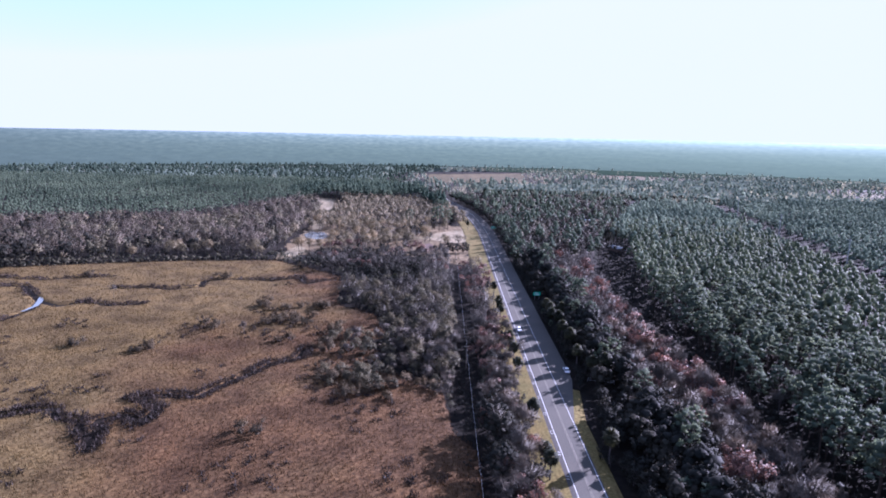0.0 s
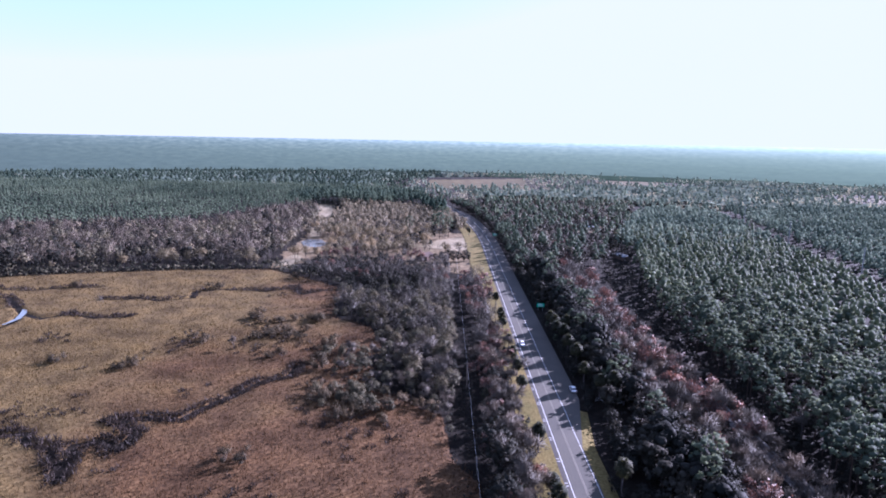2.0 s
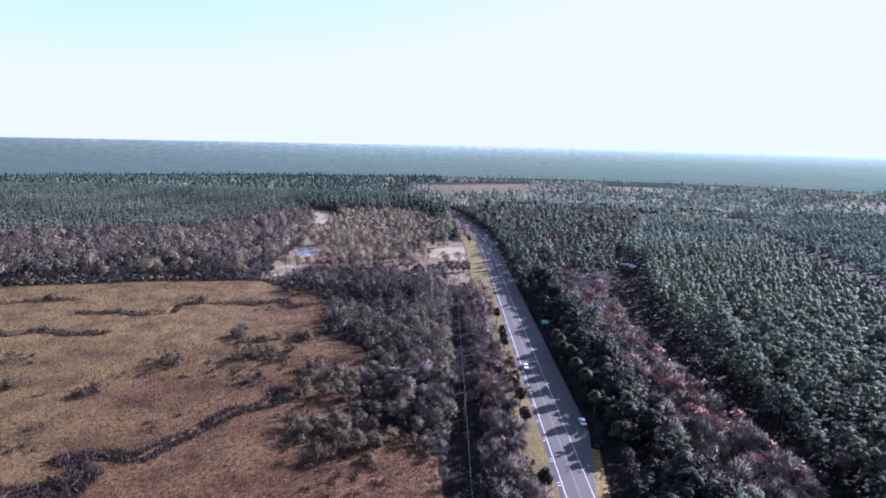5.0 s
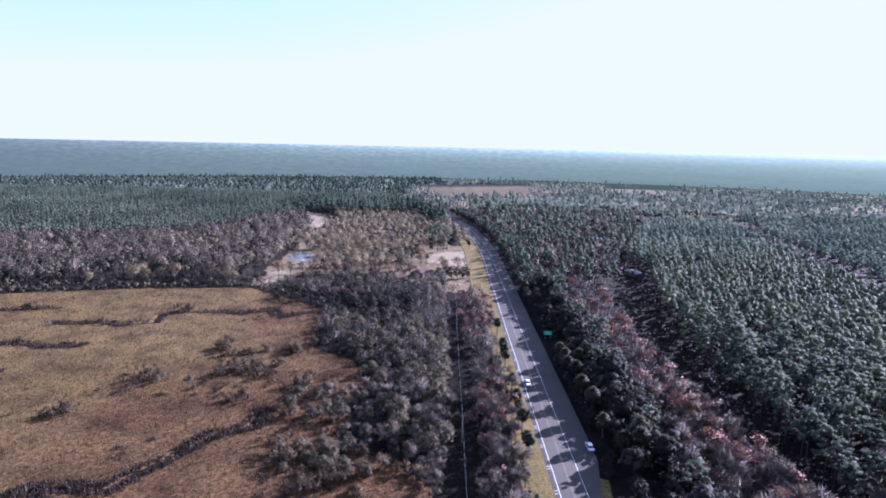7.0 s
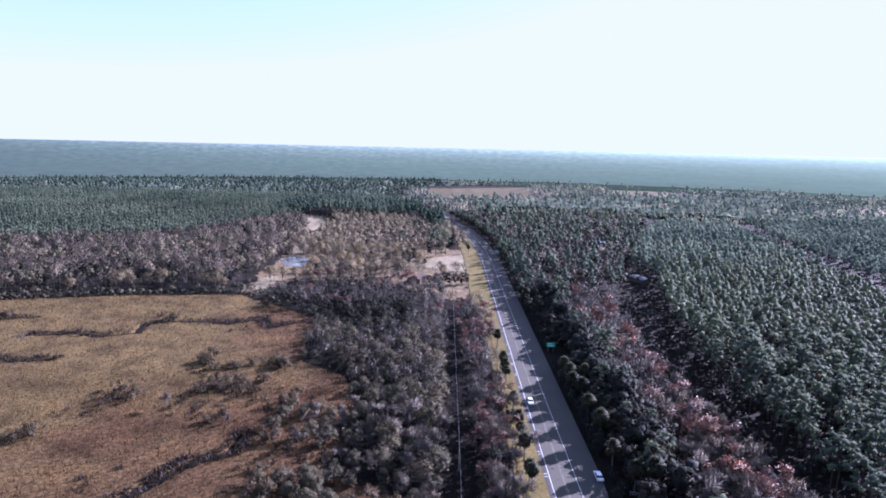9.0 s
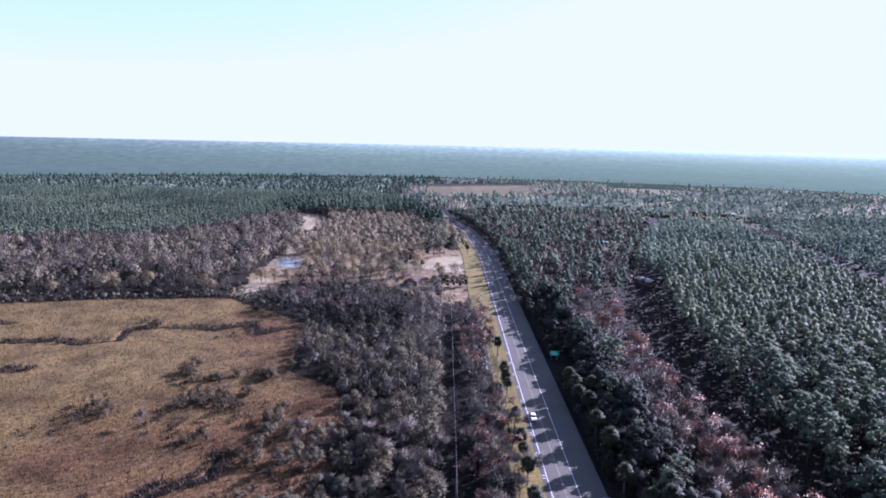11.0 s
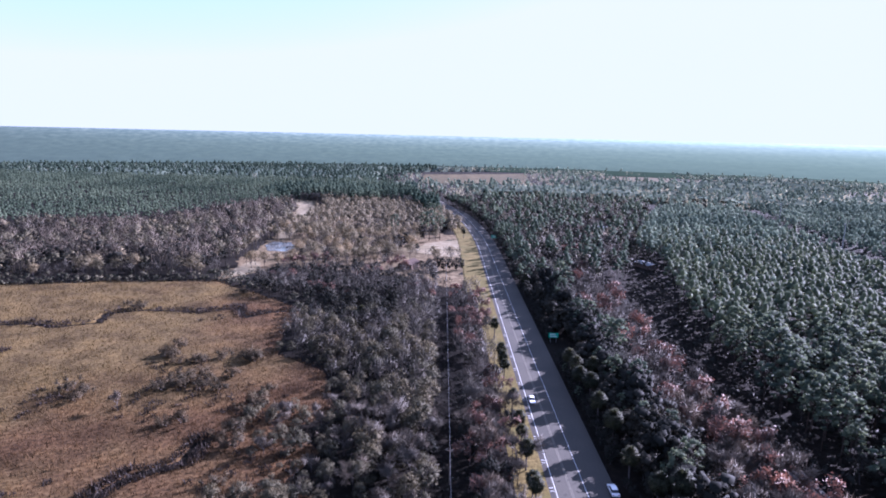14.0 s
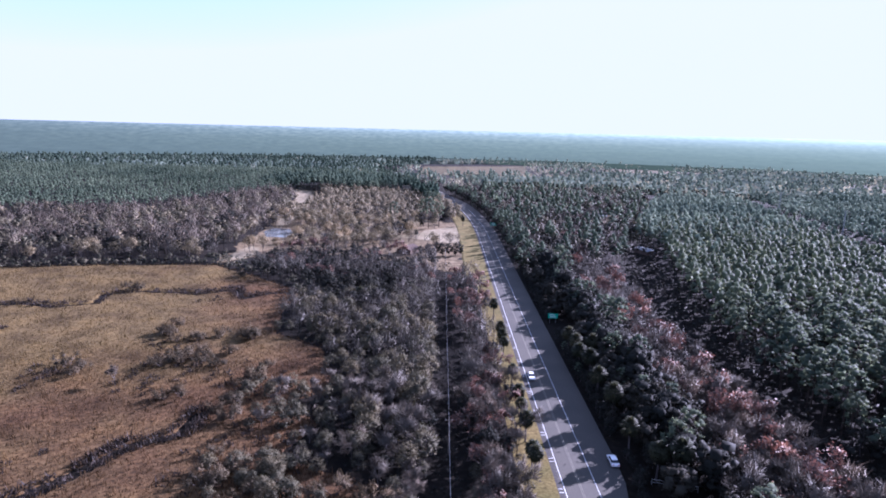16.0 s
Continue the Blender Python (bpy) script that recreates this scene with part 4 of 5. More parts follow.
grove("pine_plantation", scatter([(103, -90), (240, -90), (240, 38), (103, 38)], 7.5), P_MID, M_PINE, "dense stand of planted pines in rows", "pine woods", 0.85, 1.12)
# undergrowth beneath the roadside woods and the first pines
pts = scatter([(54, 60), (175, 60), (175, 420), (62, 420)], 4.6)
pts = pts[(pts[:, 0] > np.array([east_edge(y) + 2 for y in pts[:, 1]])) & (np.abs(pts[:, 0] - np.array([corridor(y) for y in pts[:, 1]])) > 2.2)]
U_LOW = [lod_round(60 + s, 4.0, 2.0, 2, 5, 0.6, 0.0, 0, False) for s in range(5)]
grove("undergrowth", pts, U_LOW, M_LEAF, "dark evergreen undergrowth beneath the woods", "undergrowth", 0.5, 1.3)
pts = scatter([(52, 60), (74, 60), (74, 400), (52, 400)], 3.9)
edge_x = np.array([east_edge(y) for y in pts[:, 1]])
along = pts[:, 1] - 0.93 * pts[:, 0]
open_band = ((along > 157) & (along < 169)) | ((along > 128) & (along < 150))
pts = pts[(pts[:, 0] > edge_x + 4.5) & ~(open_band & (pts[:, 0] < 64)) & ~((pts[:, 0] < 60) & (pts[:, 1] > 290) & (pts[:, 1] < 322))]
# brush added on the open railway strip; its dark colour stands for shade
strip_low = np.array([(corridor(y) + rng.uniform(-10, 12), y + rng.uniform(-1, 1)) for y in np.arange(150, 560, 1.3) for _ in range(4)])
strip_low = strip_low[(np.abs(strip_low[:, 0] - np.array([corridor(y) for y in strip_low[:, 1]])) > 3.2) | (strip_low[:, 1] > 240)]
strip_low = strip_low[np.hypot(strip_low[:, 0] - 139, strip_low[:, 1] - 461) > 12]
grove("undergrowth", strip_low, U_LOW, M_LEAF, "low brush added dark for the shade along the railway strip", "undergrowth", 0.3, 0.8)
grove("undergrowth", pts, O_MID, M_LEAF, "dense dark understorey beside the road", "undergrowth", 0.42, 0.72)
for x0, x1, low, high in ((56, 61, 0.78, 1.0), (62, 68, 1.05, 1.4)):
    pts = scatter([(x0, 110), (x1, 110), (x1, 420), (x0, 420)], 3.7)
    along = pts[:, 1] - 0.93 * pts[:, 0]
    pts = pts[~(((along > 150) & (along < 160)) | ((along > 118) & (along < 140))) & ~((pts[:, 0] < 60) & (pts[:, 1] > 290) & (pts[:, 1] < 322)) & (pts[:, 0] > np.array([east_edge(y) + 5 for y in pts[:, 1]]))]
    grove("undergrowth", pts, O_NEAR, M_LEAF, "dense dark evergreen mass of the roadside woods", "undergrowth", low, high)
pts = scatter([(-20, 215), (30, 110), (30, 395), (-50, 395), (-50, 300)], 3.4)
pts = pts[(pts[:, 0] < 25.5) & ((pts[:, 0] < 7.5) | (pts[:, 0] > 14.0)) & ~inside(pts, MARSH)]
brush = scatter([(7.0, 110), (14.5, 110), (14.5, 420), (7.0, 420)], 1.9)
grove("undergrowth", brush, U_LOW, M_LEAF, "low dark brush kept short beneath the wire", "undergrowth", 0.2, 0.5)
# dark leaf colour here paints the shaded gaps between thicket trees
grove("undergrowth", pts, U_LOW, M_LEAF, "undergrowth toned dark for the shade beneath the thicket", "undergrowth", 0.3, 0.65)


pts = scatter([(-420, 340), (-274, 362), (-214, 382), (-170, 392), (-113, 402), (-80, 376), (-78, 386), (-112, 414), (-216, 396), (-420, 362)], 3.4)
grove("undergrowth", pts, U_LOW, M_SCRUB, "grey-green bushes along the far edge of the marsh", "undergrowth", 0.5, 1.6)


# plantation east of the railway corridor
def gap_x(y):
    return 250 + 0.2 * (y - 350)


pts = scatter([(101, 40), (330, 40), (330, 720), (101, 720)], 6.1)
c_x = np.array([corridor(y) + (11 if y < 440 else 0) for y in pts[:, 1]])
pts = pts[(pts[:, 0] > c_x) & (pts[:, 0] < gap_x(pts[:, 1]) - 7) & (np.hypot(pts[:, 0] - 139, pts[:, 1] - 457) > 9) & (np.hypot(pts[:, 0] - 149, pts[:, 1] - 602) > 23) & ~inside(pts, [(101, 110), (150, 110), (168, 310), (109, 310)])]
pts = pts[~open_ground(pts)]
# pines further back take the needles paled for haze
near = pts[:, 1] + rng.normal(0, 45, len(pts)) < 480
grove("pine_plantation", pts[near], P_MID, M_PINE, "dense stand of planted pines in rows", "pine woods", 0.85, 1.12)
grove("pine_plantation", pts[~near], P_FAR, M_HAZEPINE, "dense stand of planted pines in rows", "pine woods", 0.85, 1.12)
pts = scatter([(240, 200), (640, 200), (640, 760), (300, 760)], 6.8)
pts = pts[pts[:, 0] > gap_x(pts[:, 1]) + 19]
grove("pine_plantation", pts, P_FAR, M_HAZEPINE, "dense stand of planted pines in rows", "pine woods", 0.8, 1.05)
# dark brush added over pale ground, in place of the gap's shade
pts = scatter([(215, 200), (640, 200), (640, 760), (300, 760)], 4.2)
pts = pts[(pts[:, 0] > gap_x(pts[:, 1]) - 12) & (pts[:, 0] < gap_x(pts[:, 1]) + 18) & (pts[:, 0] < 345)]
grove("undergrowth", pts, U_LOW, M_LEAF, "brush added dark for the shade in the gap between plantations", "undergrowth", 0.4, 0.9)
# roadside woods further on, both sides
pts = scatter([(55, 400), (160, 420), (205, 640), (250, 800), (20, 800), (-60, 900), (-140, 900), (16, 800), (36, 750), (52, 665), (57, 590), (57, 500)], 6.2)
pts = pts[(pts[:, 0] < np.array([corridor(y) - (5 if y < 440 else 1) for y in pts[:, 1]])) & (np.hypot(pts[:, 0] - 139, pts[:, 1] - 457) > 9) & (np.hypot(pts[:, 0] - 149, pts[:, 1] - 602) > 23)]
pts = pts[~open_ground(pts)]
a, b, c, d = split(pts, 0.24, 0.24, 0.34, 0.18)
grove("mixed_woods", a[a[:, 1] < 540], P_MID, M_PINE, "mixed pine woods beside the road", "woods", 0.75, 1.15)
grove("mixed_woods", a[a[:, 1] >= 540], P_FAR, M_PINE, "mixed pine woods beside the road", "woods", 0.75, 1.15)
grove("mixed_woods", d, O_MID, M_LEAF, "mixed dark evergreen woods beside the road", "woods", 0.9, 1.5)
grove("mixed_woods", b, O_MID, M_SCRUB, "mixed evergreen woods beside the road", "woods", 0.9, 1.4)
grove("mixed_woods", c, B_MID, M_TWIG, "mixed bare woods beside the road", "woods", 0.8, 1.1)
strip = np.array([road_pt(y, 8.6 + extra(y) + u)[:2] for y in np.arange(398, 800, 3.4) for u in (rng.uniform(0, 3), rng.uniform(4, 8), rng.uniform(8, 13))])
a, b = split(strip, 0.75, 0.25)
grove("mixed_woods", a, O_MID, M_LEAF, "dark evergreen woods close beside the road", "woods", 0.75, 1.1)
grove("mixed_woods", b, P_MID, M_PINE, "pines close beside the road", "woods", 0.6, 0.85)
# hardwoods behind the marsh
pts = scatter([(-420, 352), (-274, 370), (-218, 390), (-218, 408), (-118, 418), (-119, 470), (-121, 540), (-132, 640), (-158, 745), (-175, 700), (-230, 560), (-420, 500)], 6.3)
clump_u = rng.random(len(pts)) * 0.55 + np.clip(wobble(pts, 0.03, 4.0) + 0.5, 0, 1) * 0.45
a, b, c, d = pts[(clump_u > 0.36) & (clump_u <= 0.54)], pts[(clump_u > 0.54) & (clump_u <= 0.6)], pts[clump_u > 0.6], pts[clump_u <= 0.36]
grove("hardwood_belt", d, O_MID, M_LEAF, "dark evergreens among hardwoods behind the marsh", "woods", 0.7, 1.5)
grove("hardwood_belt", a, B_MID, M_TWIG, "belt of leafless grey hardwoods behind the marsh", "woods", 1.0, 1.55)
grove("hardwood_belt", b, O_MID, M_TAN, "belt of tan oaks behind the marsh", "woods", 0.7, 1.35)
grove("hardwood_belt", c, O_MID, M_SCRUB, "belt of grey-green trees behind the marsh", "woods", 0.8, 1.45)
# oaks further back on the sand
pts = scatter([(-120, 622), (-40, 602), (24, 575), (24, 630), (8, 700), (-20, 760), (-60, 770), (-140, 810), (-114, 700)], 6.7)
grove("oak_grove", pts, O_MID, M_TAN, "open grove of tan oaks on sand", "woods", 0.8, 1.15)
# plantation to the north-west
pts = scatter([(-900, 470), (-425, 505), (-235, 565), (-178, 700), (-160, 745), (-178, 816), (-146, 800), (-110, 760), (-60, 760), (-60, 1000), (-900, 1000)], 5.6)
grove("pine_plantation", pts, P_FINE, M_UNHAZEDPINE, "wide dark green pine plantation", "pine woods", 0.85, 1.1)
pts = np.concatenate([scatter([(-200, 760), (-168, 752), (-142, 812), (-100, 772), (-22, 790), (-30, 880), (-200, 880)], 6.6), scatter([(-12, 690), (9, 690), (3, 735), (-8, 772), (-30, 788)], 6.5)])
grove("pine_plantation", pts, P_FAR, M_UNHAZEDPINE, "dark pines closing the far end of the clearing", "pine woods", 0.85, 1.2)
# far woods
FIELDS = [[(-30, 1100), (160, 1120), (190, 1420), (-30, 1330)], [(310, 1230), (450, 1240), (500, 1390), (360, 1400)], [(680, 930), (900, 920), (980, 1030), (740, 1050)]]


def far_woods(poly, spacing, shares, label):
    q = scatter(poly, spacing)
    q = q[np.hypot(q[:, 0], q[:, 1]) < 1468]
    loose = q + 26.0 * np.column_stack([wobble(q, 0.02, 11.0), wobble(q, 0.02, 31.0)])
    for f in FIELDS:
        free = ~inside(loose, f) & ~inside(loose + np.array([0, 70.0]), f)
        q, loose = q[free], loose[free]
    # leaf and twig colours here carry the haze of the distance
    for s, t, m in zip(split(q, *shares), (P_VFAR, O_FAR, B_FAR), (M_UNHAZEDPINE if shares[0] > 0.6 else M_HAZEPINE, M_HAZELEAF, M_HAZELEAF)):
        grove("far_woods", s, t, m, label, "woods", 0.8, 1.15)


far_woods([(-60, 880), (30, 800), (240, 760), (330, 720), (640, 760), (1300, 700), (1300, 1200), (-60, 1200)], 10.0, (0.3, 0.42, 0.28), "distant mixed pine and bare woods")
far_woods([(-1300, 1000), (-60, 1000), (-60, 1200), (0, 1200), (0, 1520), (-1450, 1520)], 12.5, (0.82, 0.1, 0.08), "distant pine woods stretching away")
far_woods([(0, 1200), (1300, 1200), (1450, 1520), (0, 1520)], 12.0, (0.3, 0.45, 0.25), "distant winter woods stretching away, coloured paler for haze")


def canopy_sheet():
    """The closed roof of the distant woods, out of which the single crowns rise."""
    rings_, arcs_ = np.arange(900, 1640, 13), np.radians(np.arange(-47, 52, 0.55))
    rr, aa = np.meshgrid(rings_, arcs_, indexing="ij")
    flat = np.stack([rr.ravel() * np.sin(aa.ravel()), rr.ravel() * np.cos(aa.ravel())], axis=1)
    tall = 8.5 + 3.2 * wobble(flat, 0.05, 2.0) + 3.5 * wobble(flat, 0.006, 6.0) + rng.normal(0, 1.0, len(flat))
    wooded = np.ones(len(flat), bool)
    for f in FIELDS:
        wooded &= ~inside(flat + 26.0 * np.column_stack([wobble(flat, 0.02, 11.0), wobble(flat, 0.02, 31.0)]), f) & (line_distance(flat, f + f[:1]) > 80) & ~inside(flat + np.array([0, 90.0]), f)
    wooded &= (flat[:, 1] > 1010) | (flat[:, 0] > 60)
    tall = np.where(wooded, tall, -3.0) + ground_height(rr.ravel())
    w = len(arcs_)
    faces = [(j * w + i, j * w + i + 1, (j + 1) * w + i + 1, (j + 1) * w + i) for j in range(len(rings_) - 1) for i in range(w - 1)]
    return sheet("woods_canopy", np.column_stack([flat, tall]), faces, M_HAZEPINE)


tagged(new("woods_canopy", canopy_sheet()), "closed green canopy of the distant woods", "woods", "", "stuff")


def backdrop_material():
    """Woods far off, the air between glowing over them: haze painted as emission."""
    m, n, k, b = nodes_of("hazy_distance", 1.0)
    b.inputs["Specular IOR Level"].default_value = 0.0
    geo = n.new("ShaderNodeNewGeometry")
    pos = n.new("ShaderNodeSeparateXYZ")
    k.new(geo.outputs["Position"], pos.inputs["Vector"])

    def math_node(kind, a, c=None):
        q = n.new("ShaderNodeMath")
        q.operation = kind
        for slot, v in ((0, a), (1, c)):
            if v is None:
                continue
            if isinstance(v, float):
                q.inputs[slot].default_value = v
            else:
                k.new(v, q.inputs[slot])
        return q.outputs[0]

    far = n.new("ShaderNodeVectorMath")
    far.operation = "LENGTH"
    k.new(geo.outputs["Position"], far.inputs[0])
    bearing = math_node("ARCTAN2", pos.outputs["X"], pos.outputs["Y"])
    # stands of trees: narrow across, deep away from the eye
    join = n.new("ShaderNodeCombineXYZ")
    k.new(math_node("MULTIPLY", bearing, 95.0), join.inputs["X"])
    k.new(math_node("MULTIPLY", math_node("LOGARITHM", far.outputs["Value"], 2.718), 13.0), join.inputs["Y"])
    patch = n.new("ShaderNodeTexNoise")
    patch.inputs["Scale"].default_value, patch.inputs["Detail"].default_value = 1.0, 5.0
    k.new(join.outputs["Vector"], patch.inputs["Vector"])
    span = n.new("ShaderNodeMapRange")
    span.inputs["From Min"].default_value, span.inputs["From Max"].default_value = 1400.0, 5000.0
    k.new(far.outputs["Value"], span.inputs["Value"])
    # painted haze brightens towards the sun's bearing
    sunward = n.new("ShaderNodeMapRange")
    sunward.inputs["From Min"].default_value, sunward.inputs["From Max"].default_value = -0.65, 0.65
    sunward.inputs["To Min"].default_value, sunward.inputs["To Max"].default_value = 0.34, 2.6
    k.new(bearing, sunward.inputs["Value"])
    col = ramp(n, k, patch.outputs["Fac"], ((0.34, (0.48, 0.54, 0.56)), (0.5, (0.95, 0.97, 0.96)), (0.66, (1.52, 1.43, 1.33)))).outputs["Color"]
    wide_join = n.new("ShaderNodeCombineXYZ")
    k.new(math_node("MULTIPLY", bearing, 20.0), wide_join.inputs["X"])
    k.new(math_node("MULTIPLY", math_node("LOGARITHM", far.outputs["Value"], 2.718), 11.0), wide_join.inputs["Y"])
    stand = n.new("ShaderNodeTexNoise")
    stand.inputs["Scale"].default_value, stand.inputs["Detail"].default_value = 1.0, 3.0
    k.new(wide_join.outputs["Vector"], stand.inputs["Vector"])
    col = mix_col(n, k, 1.0, col, ramp(n, k, stand.outputs["Fac"], ((0.36, (0.8, 0.84, 0.85)), (0.64, (1.14, 1.11, 1.09)))).outputs["Color"], "MULTIPLY")
    # stands wash out into the painted haze on the sunward side
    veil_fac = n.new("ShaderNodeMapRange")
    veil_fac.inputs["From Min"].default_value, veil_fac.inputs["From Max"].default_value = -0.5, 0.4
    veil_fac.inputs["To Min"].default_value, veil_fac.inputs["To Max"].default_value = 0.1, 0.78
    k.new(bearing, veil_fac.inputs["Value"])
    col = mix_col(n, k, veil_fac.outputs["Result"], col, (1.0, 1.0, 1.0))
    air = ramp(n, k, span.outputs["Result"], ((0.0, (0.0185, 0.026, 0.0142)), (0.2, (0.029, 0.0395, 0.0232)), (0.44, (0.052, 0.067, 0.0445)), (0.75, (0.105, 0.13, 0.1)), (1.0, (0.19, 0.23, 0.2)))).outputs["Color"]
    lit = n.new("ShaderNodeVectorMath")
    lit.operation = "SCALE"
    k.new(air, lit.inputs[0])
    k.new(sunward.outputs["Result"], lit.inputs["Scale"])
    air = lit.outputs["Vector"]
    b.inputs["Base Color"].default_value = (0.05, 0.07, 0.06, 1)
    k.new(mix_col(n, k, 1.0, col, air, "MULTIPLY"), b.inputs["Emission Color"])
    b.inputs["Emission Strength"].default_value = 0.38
    return m


bv, bf = [], []
rings, arcs = np.concatenate([[1476], np.arange(1480, 3000, 40), np.arange(3000, 5300, 120)]), np.radians(np.arange(-75, 75.1, 0.4))
for r_ in rings:
    for a in arcs:
        x, y = r_ * math.sin(a), r_ * math.cos(a)
        bv.append((x, y, -1.5 if r_ == rings[0] else float(ground_height(r_)) + min(15.0, 11.0 + (r_ - 1480) * 0.05) + 1.6 * noise.noise((x * 0.02, y * 0.02, 3)) + 1.2 * noise.noise((x * 0.004, y * 0.004, 8))))
na = len(arcs)
for j in range(len(rings) - 1):
    for i in range(na - 1):
        a = j * na + i
        bf.append((a, a + 1, a + na + 1, a + na))
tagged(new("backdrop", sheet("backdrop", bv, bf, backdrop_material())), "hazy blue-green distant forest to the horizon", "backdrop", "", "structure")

# ---- built things ----

def wheel(parent, x, y, r=0.33):
    tyre = part("wheel", rod(bmesh.new(), (x - 0.11, y, r), (x + 0.11, y, r), r, r, 16), M_TYRE, parent, "black rubber tyre")
    part("rim", rod(bmesh.new(), (x - 0.12, y, r), (x + 0.12, y, r), r * 0.6, r * 0.6, 12), M_STEEL, tyre, "steel rim")


def car(name, m, paint, label):
    ob = thing(name, m, label, "car")
    bm = bmesh.new()
    prof = [(-2.3, 0.35), (-2.32, 0.75), (-2.15, 0.95), (-1.1, 1.02), (0.9, 1.02), (2.1, 0.88), (2.3, 0.7), (2.3, 0.35)]
    rows = []
    for x, k in ((-0.9, 1.0), (0.9, 1.0)):
        rows.append([bm.verts.new((x, y * k, z)) for y, z in prof])
    for i in range(len(prof)):
        j = (i + 1) % len(prof)
        bm.faces.new((rows[0][i], rows[0][j], rows[1][j], rows[1][i]))
    bm.faces.new(rows[0][::-1])
    bm.faces.new(rows[1])
    bmesh.ops.recalc_face_normals(bm, faces=bm.faces[:])
    bmesh.ops.bevel(bm, geom=bm.edges[:], offset=0.07, segments=2, affect="EDGES")
    part("body", bm, paint, ob)
    bm = bmesh.new()
    low = [bm.verts.new(p) for p in ((-0.84, -1.75, 1.0), (0.84, -1.75, 1.0), (0.84, 1.15, 1.0), (-0.84, 1.15, 1.0))]
    top = [bm.verts.new(p) for p in ((-0.66, -1.2, 1.44), (0.66, -1.2, 1.44), (0.66, 0.35, 1.46), (-0.66, 0.35, 1.46))]
    for i in range(4):
        bm.faces.new((low[i], low[(i + 1) % 4], top[(i + 1) % 4], top[i]))
    bm.faces.new(top)
    part("windows", bm, M_GLASS, ob, "dark car windows all round")
    part("roof_panel", box(bmesh.new(), 0, -0.42, 1.48, 1.34, 1.6, 0.06, 0.02), paint, ob)
    for x in (-0.8, 0.8):
        for y in (-1.4, 1.4):
            wheel(ob, x, y)
    for x in (-0.65, 0.65):
        part("headlight", box(bmesh.new(), x, 2.27, 0.7, 0.36, 0.1, 0.14, 0.03), M_LAMP, ob, "clear headlight")
        part("tail_light", box(bmesh.new(), x, -2.29, 0.8, 0.32, 0.08, 0.16, 0.03), M_TAIL, ob, "red tail light")
    return ob


car("parked_car", pose(48.2, 212, 0.0), M_CARWHITE, "white sedan car standing in the side lane")
car("driving_car", pose(36.3, 259, 0.05, 0, 0, 180), M_CARWHITE, "small white car on the oncoming lane of the road")


def road_sign(m, w, h, label):
    ob = thing("road_sign", m, label, "road sign", "highway signs")
    for x in (-w * 0.3, w * 0.3):
        part("post", box(bmesh.new(), x, 0.1, 1.9, 0.14, 0.1, 4.4, 0.01), M_STEEL, ob, "steel sign post")
    panel = part("panel", box(bmesh.new(), 0, 0, 3.0, w, 0.06, h, 0.02), M_SIGN, ob, "green sign panel")
    for z, a, b in ((0.22, -0.36, 0.2), (-0.2, -0.3, 0.34)):
        part("lettering_bar", box(bmesh.new(), w * (a + b) / 2, -0.045, 3.0 + h * z, w * (b - a), 0.02, h * 0.16), M_SIGNTEXT, panel, "white illegible lettering")
    return ob


road_sign(pose(53.0, 315, GROUND_Z), 3.9, 2.0, "large green highway guide sign on steel posts")
road_sign(pose(49.0, 551, GROUND_Z), 4.5, 2.3, "green highway sign beside the road bend")


def utility_pole(x, y, height, m_wood, label, arm=1.3, thick=1.0):
    ob = thing("utility_pole", pose(x, y, GROUND_Z), label, "utility pole", "poles of a line")
    part("pole", rod(bmesh.new(), (0, 0, -0.3), (0, 0, height), 0.16 * thick, 0.11 * thick, 10), m_wood, ob)
    part("crossarm", box(bmesh.new(), 0, 0.12, height - 0.6, arm * 2, 0.1, 0.12, 0.01), m_wood, ob)
    for a in (-arm + 0.1, 0.0, arm - 0.1):
        part("insulator", rod(bmesh.new(), (a, 0.12, height - 0.55), (a, 0.12, height - 0.3), 0.05, 0.035, 8), M_CONCRETE, ob, "grey insulator")
    return ob


POLE_YS = list(range(15, 440, 100))
for y in POLE_YS:
    utility_pole(10.5, y, 9.2, M_WOODPOLE, "slim weathered wooden pole among roadside trees", 0.9)
seg = []
for y0, y1 in zip(POLE_YS[:-1], POLE_YS[1:]):
    for i in range(10):
        u0, u1 = i / 10, (i + 1) / 10
        seg += tube((10.5, y0 + 100 * u0 + 0.12, 8.3 - 5.0 * u0 * (1 - u0)), (10.5, y0 + 100 * u1 + 0.12, 8.3 - 5.0 * u1 * (1 - u1)), 0.018, 0.018, 4)
tagged(new("power_line", soup("power_line", seg, M_STEEL)), "pale sagging electric wire between wooden poles", "wire", "wires of the line")
for x, y in ((300, 600), (252, 361), (276, 480)):
    utility_pole(x, y, 29.0, M_CONCRETE, "tall pale power pole rising above planted pines", 1.8, 2.3)


